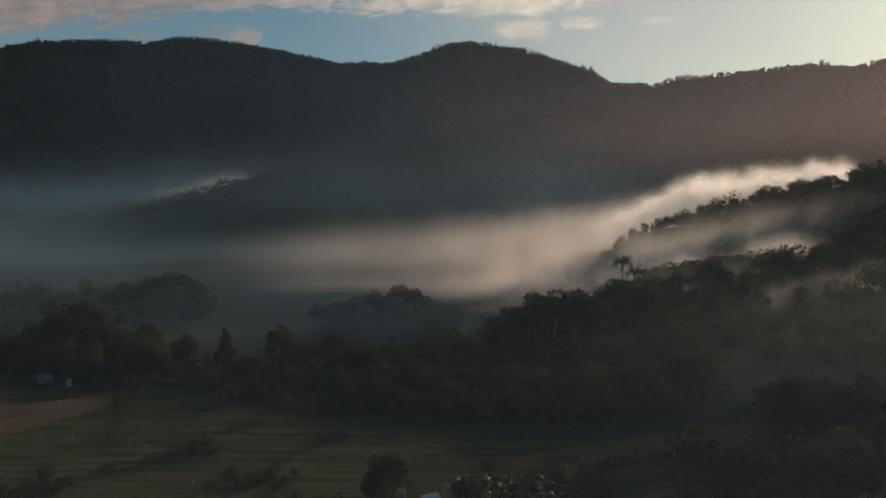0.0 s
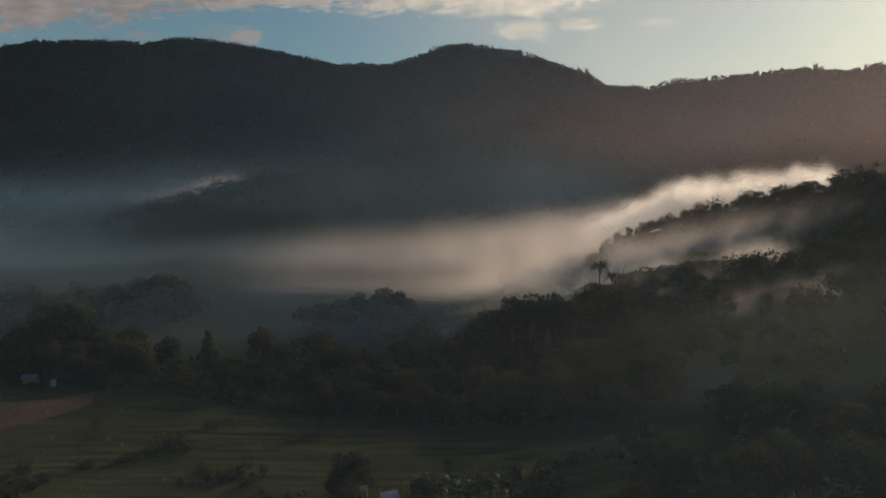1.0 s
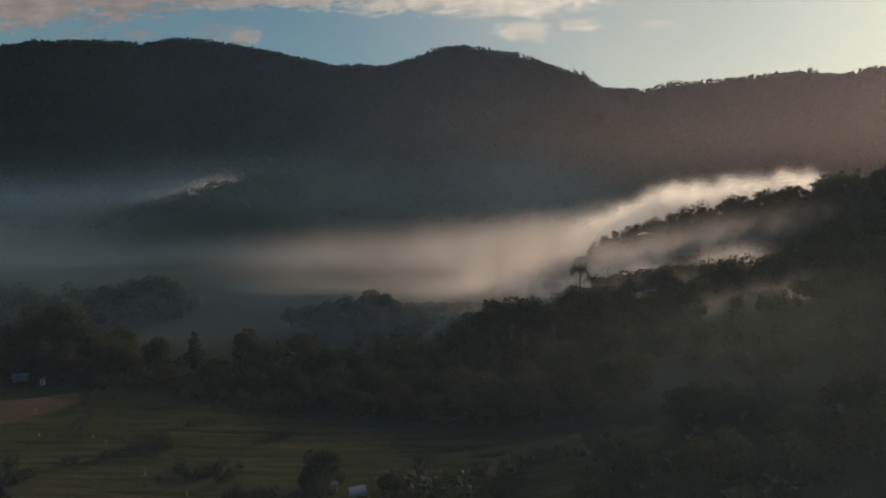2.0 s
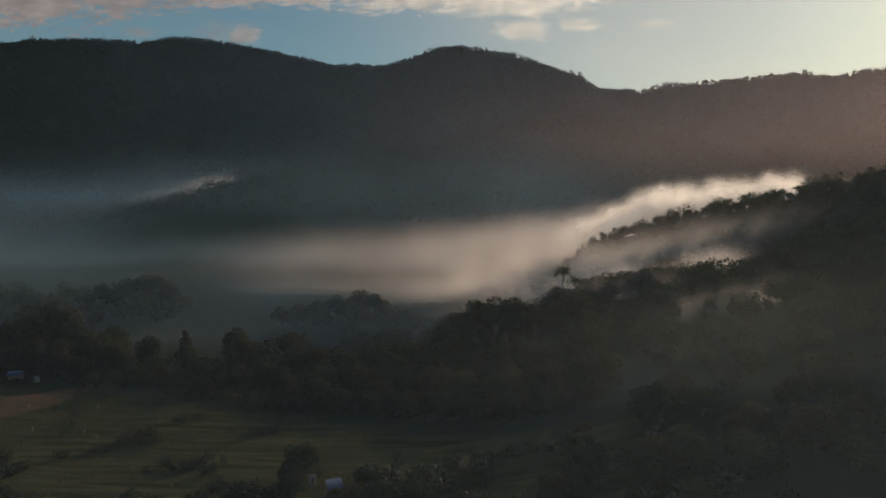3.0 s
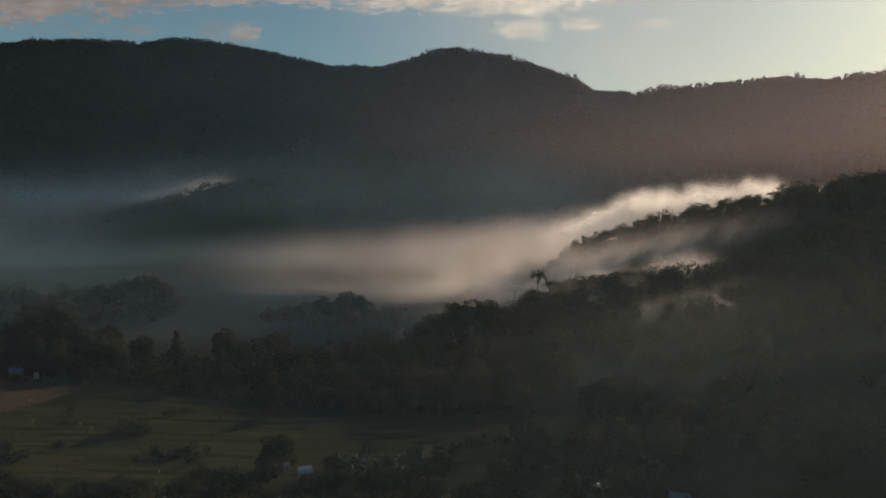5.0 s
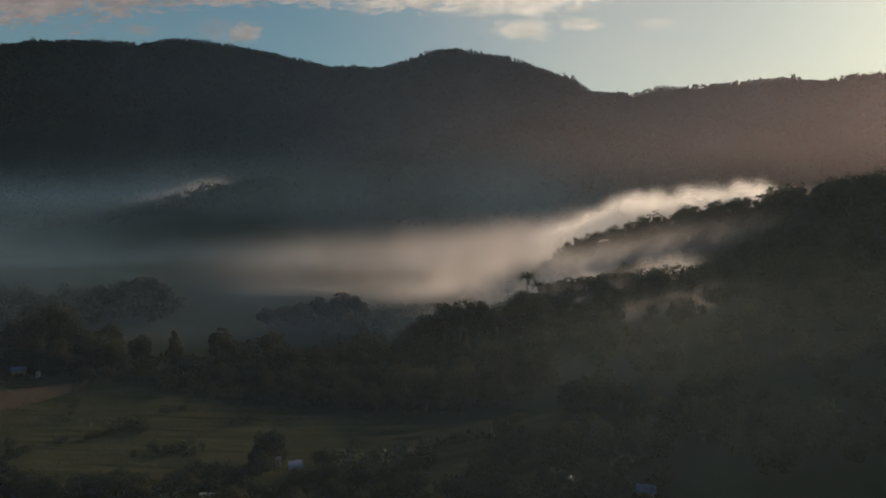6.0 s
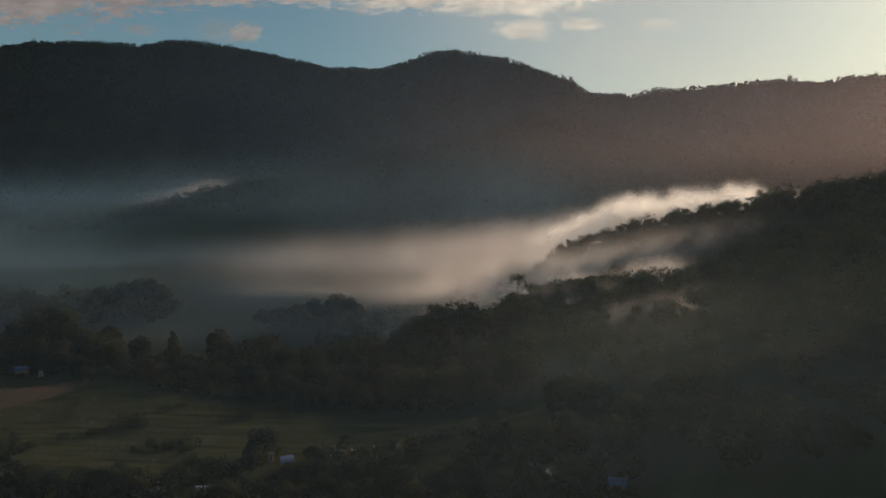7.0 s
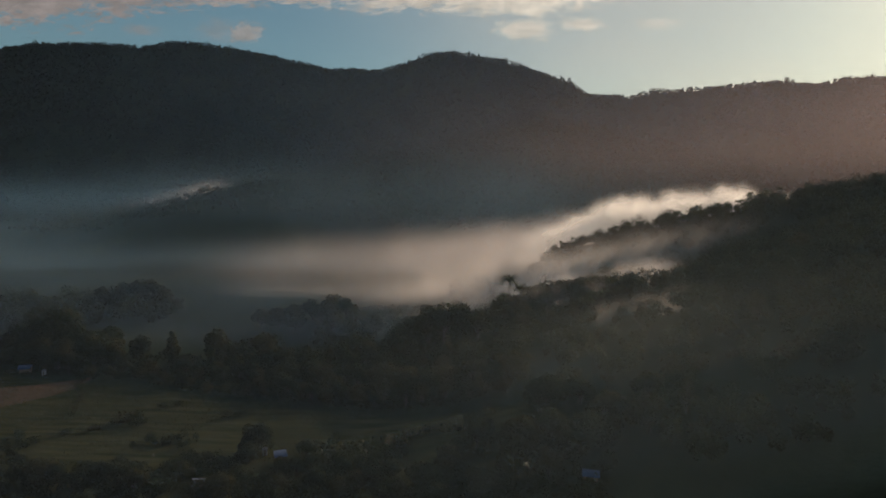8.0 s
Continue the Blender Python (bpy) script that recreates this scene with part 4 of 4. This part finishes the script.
wood_stuff("undergrowth", "low dark scrub between the valley trees", scatter(3600, -330, 70, 165, 420, scrub, 35), 2.4, 30, 0.7, LEAF, 36, 0.4)
wood_stuff("bank_growth", "rough dark bushes along the near bank", scatter(2000, -130, 90, 70, 146, near_scrub, 37), 3.6, 80, 0.55, LEAF, 38, 0.42)


# ---- huts and small things ----
def sheet_roof(x0, x1, y0, y1, z_low, z_high, along="y"):
    """A corrugated sheet that slopes from z_low to z_high along y, as corners and quads with thickness."""
    n, m = 37, 3
    xx, tt = np.meshgrid(np.linspace(x0, x1, n), np.linspace(0, 1, m))
    wave = 0.035 * np.sin(xx * 2 * math.pi / 0.55)
    zz = z_low + (z_high - z_low) * tt + wave
    yy = y0 + (y1 - y0) * tt
    top = np.stack([xx, yy, zz], -1).reshape(-1, 3)
    low = top - [0, 0, 0.05]
    i = (np.arange(m - 1)[:, None] * n + np.arange(n - 1)[None, :]).ravel()
    quads = np.stack([i, i + 1, i + n + 1, i + n], 1)
    k = n * m
    rim = []
    for j in range(n - 1):
        rim += [(j, j + k, j + 1 + k, j + 1), ((m - 1) * n + j, (m - 1) * n + j + 1, (m - 1) * n + j + 1 + k, (m - 1) * n + j + k)]
    for j in range(m - 1):
        a, b = j * n, (j + 1) * n
        rim += [(a, b, b + k, a + k), (a + n - 1, a + n - 1 + k, b + n - 1 + k, b + n - 1)]
    return np.concatenate([top, low]), np.concatenate([quads, quads[:, ::-1] + k, np.array(rim)])


def make_hut(x, y, turn, wide, deep, eave, rise, roof_mat, wall_mat, label, gable=True):
    """A small house: four walls with a doorway and a window, a sheet roof and a plinth."""
    hut = new("hut")
    hut.matrix_basis = pose(x, y, at(x, y), 0, 0, turn)
    tagged(hut, label, "hut", "farm huts")
    w, d = wide / 2, deep / 2
    bm = bmesh.new()
    box(bm, -w - 0.25, -d - 0.25, -0.9, w + 0.25, d + 0.25, 0.12, 0.03)
    part("plinth", bm, BOARD, hut)
    bm = bmesh.new()
    box(bm, -w, -d, 0.12, -0.5, -d + 0.14, eave)
    box(bm, 0.4, -d, 0.12, w, -d + 0.14, eave)
    box(bm, -0.5, -d, 2.05, 0.4, -d + 0.14, eave)
    part("front_wall", bm, wall_mat, hut)
    bm = bmesh.new()
    box(bm, -w, d - 0.14, 0.12, w, d, eave)
    part("back_wall", bm, wall_mat, hut)
    for side in (-1, 1):
        bm = bmesh.new()
        x0, x1 = (-w, -w + 0.14) if side < 0 else (w - 0.14, w)
        box(bm, x0, -d + 0.14, 0.12, x1, -0.45, eave)
        box(bm, x0, 0.45, 0.12, x1, d - 0.14, eave)
        box(bm, x0, -0.45, 0.12, x1, 0.45, 0.95)
        box(bm, x0, -0.45, 1.85, x1, 0.45, eave)
        part("side_wall", bm, wall_mat, hut)
        bm = bmesh.new()
        xm = (x0 + x1) / 2
        box(bm, xm - 0.02, -0.45, 0.95, xm + 0.02, 0.45, 1.85)
        part("window", bm, GLASS_DARK, hut, "dark window pane")
    bm = bmesh.new()
    box(bm, -0.5, -d + 0.04, 0.12, 0.4, -d + 0.10, 2.05, 0.01)
    part("door", bm, BOARD, hut, "weathered board door")
    if gable:
        for side in (-1, 1):
            bm = bmesh.new()
            xg = side * (w - 0.08)
            vs = [bm.verts.new((xg + o, yy, zz)) for o in (-0.06, 0.06) for yy, zz in ((-d, eave), (d, eave), (0, eave + rise))]
            bm.faces.new(vs[:3])
            bm.faces.new(vs[3:][::-1])
            for i in range(3):
                j = (i + 1) % 3
                bm.faces.new((vs[i], vs[i + 3], vs[j + 3], vs[j]))
            part("gable", bm, wall_mat, hut)
        for side in (-1, 1):
            v, f = sheet_roof(-w - 0.5, w + 0.5, side * (d + 0.55), side * -0.02, eave - 0.22, eave + rise + 0.05)
            piece("roof_slope", mesh_of("roof_slope", v, f, roof_mat), hut)
        bm = bmesh.new()
        box(bm, -w - 0.5, -0.15, eave + rise + 0.04, w + 0.5, 0.15, eave + rise + 0.13, 0.03)
        part("ridge_cap", bm, roof_mat, hut)
    else:
        v, f = sheet_roof(-w - 0.5, w + 0.5, -d - 0.6, d + 0.6, eave - 0.05, eave + rise)
        piece("roof_slope", mesh_of("roof_slope", v, f, roof_mat), hut)
        for xp in (-w - 0.3, 0, w + 0.3):
            v, f = tube([(xp, d + 0.4, -0.6), (xp, d + 0.4, eave + rise - 0.1)], [0.07, 0.06], 6)
            piece("post", mesh_of("post", v, f, BOARD), hut)
    return hut


make_hut(-2.4, 124.4, 22, 3.0, 2.4, 2.7, 0.8, BLUE_TIN, BOARD, "small board hut with a blue sheet roof under banana plants", False)
make_hut(88, 92, -12, 3.6, 2.8, 2.0, 0.8, BLUE_TIN, BOARD, "board hut with a faded blue roof among hillside trees")
make_hut(-23, 110, 8, 2.8, 2.2, 2.0, 0.5, GREY_TIN, BOARD, "low hut with a grey sheet roof between shrubs", False)
make_hut(-148, 219, 15, 4.4, 3.6, 2.1, 1.0, BLUE_TIN, BOARD, "board farmhouse with a blue roof before the copse")


def make_outhouse(x, y, turn):
    """A narrow whitewashed closet with a lean-to roof."""
    house = new("outhouse")
    house.matrix_basis = pose(x, y, at(x, y), 0, 0, turn)
    tagged(house, "narrow whitewashed outhouse with a grey sheet roof", "outhouse")
    bm = bmesh.new()
    box(bm, -0.7, -0.6, -0.5, 0.7, 0.6, 2.1, 0.03)
    part("wall", bm, PLASTER, house)
    bm = bmesh.new()
    box(bm, -0.32, -0.64, 0.05, 0.32, -0.61, 1.8, 0.01)
    part("door", bm, BOARD, house, "weathered board door")
    v, f = sheet_roof(-0.9, 0.9, -0.85, 0.85, 2.12, 2.4)
    piece("roof_slope", mesh_of("roof_slope", v, f, GREY_TIN), house)


make_outhouse(-9.3, 131.0, 20)
make_outhouse(-136, 214, 10)

# pale stakes standing about the meadow
random.seed(11)
bm = bmesh.new()
bmesh.ops.create_cone(bm, cap_ends=True, segments=7, radius1=0.06, radius2=0.05, depth=1.2, matrix=Matrix.Translation((0, 0, 0.3)))
bmesh.ops.create_cone(bm, cap_ends=True, segments=7, radius1=0.055, radius2=0.01, depth=0.12, matrix=Matrix.Translation((0, 0, 0.96)))
stake_mesh = bpy.data.meshes.new("stake")
bm.to_mesh(stake_mesh)
bm.free()
stake_mesh.materials.append(POST)
for x, y in ((-119.5, 185), (-96, 186), (-104.6, 164.4), (-87.7, 163.4), (-82, 160), (-73, 167), (-68, 172.3), (-60.7, 140), (-45.7, 130.5), (-36.2, 129.6), (62, 150), (64, 158), (55, 146), (57, 143)):
    ob = new("stake", stake_mesh)
    ob.matrix_basis = pose(x, y, at(x, y), random.uniform(-5, 5), random.uniform(-5, 5), random.uniform(0, 90))
    tagged(ob, "short pale wooden stake standing in the meadow", "stake", "meadow stakes")


def blades(name, label, xy, height, per, width, mat, seed):
    """Tufts of grass, each of several bent blades, as one sheet."""
    r = np.random.default_rng(seed)
    n = len(xy)
    root = np.repeat(np.stack([xy[:, 0], xy[:, 1], land(xy[:, 0], xy[:, 1]) - 0.1], 1), per, 0)
    root[:, :2] += r.normal(0, 0.18 * height, (n * per, 2))
    a = r.uniform(0, 2 * math.pi, n * per)
    h = height * r.uniform(0.6, 1.3, n * per)
    out = np.stack([np.cos(a), np.sin(a), 0 * a], 1)
    side = np.stack([-np.sin(a), np.cos(a), 0 * a], 1) * width
    lean = r.uniform(0.15, 0.6, n * per)[:, None]
    mid = root + out * (lean * h[:, None]) * 0.4 + np.array([0, 0, 1]) * h[:, None] * 0.65
    tip = root + out * (lean * h[:, None]) + np.array([0, 0, 1]) * h[:, None] * 0.95
    verts = np.stack([root - side, root + side, mid + side * 0.8, mid - side * 0.8, tip], 1).reshape(-1, 3)
    i = np.arange(n * per)[:, None] * 5
    faces = np.concatenate([i + [[0, 1, 2]], i + [[0, 2, 3]], i + [[3, 2, 4]]])
    return tagged(new(name, mesh_of(name, verts, faces, mat)), label, "grass", kind="stuff")


def meadow(x, y, r):
    return in_field(x, y) & (fractal(x, y, 26, 3, 601) > -0.05)


def reed_bed(x, y, r):
    """Strips of tall pale grass along the low bank on the sun's side of the meadow."""
    line = 144 + 0.2 * (x - 36)
    return (np.abs(y - line) < 4.0) & (x > 30) & (x < 56) & (fractal(x, y, 9, 2, 611) > -0.02)


blades("meadow_grass", "rough olive grass tufts on the meadow", scatter(9000, -150, 85, 112, 222, meadow, 31), 0.5, 4, 0.05, GRASS, 32)
blades("tall_grass", "tall pale dry grass along a low bank", scatter(560, 28, 60, 132, 156, reed_bed, 33), 2.2, 9, 0.07, STRAW, 34)
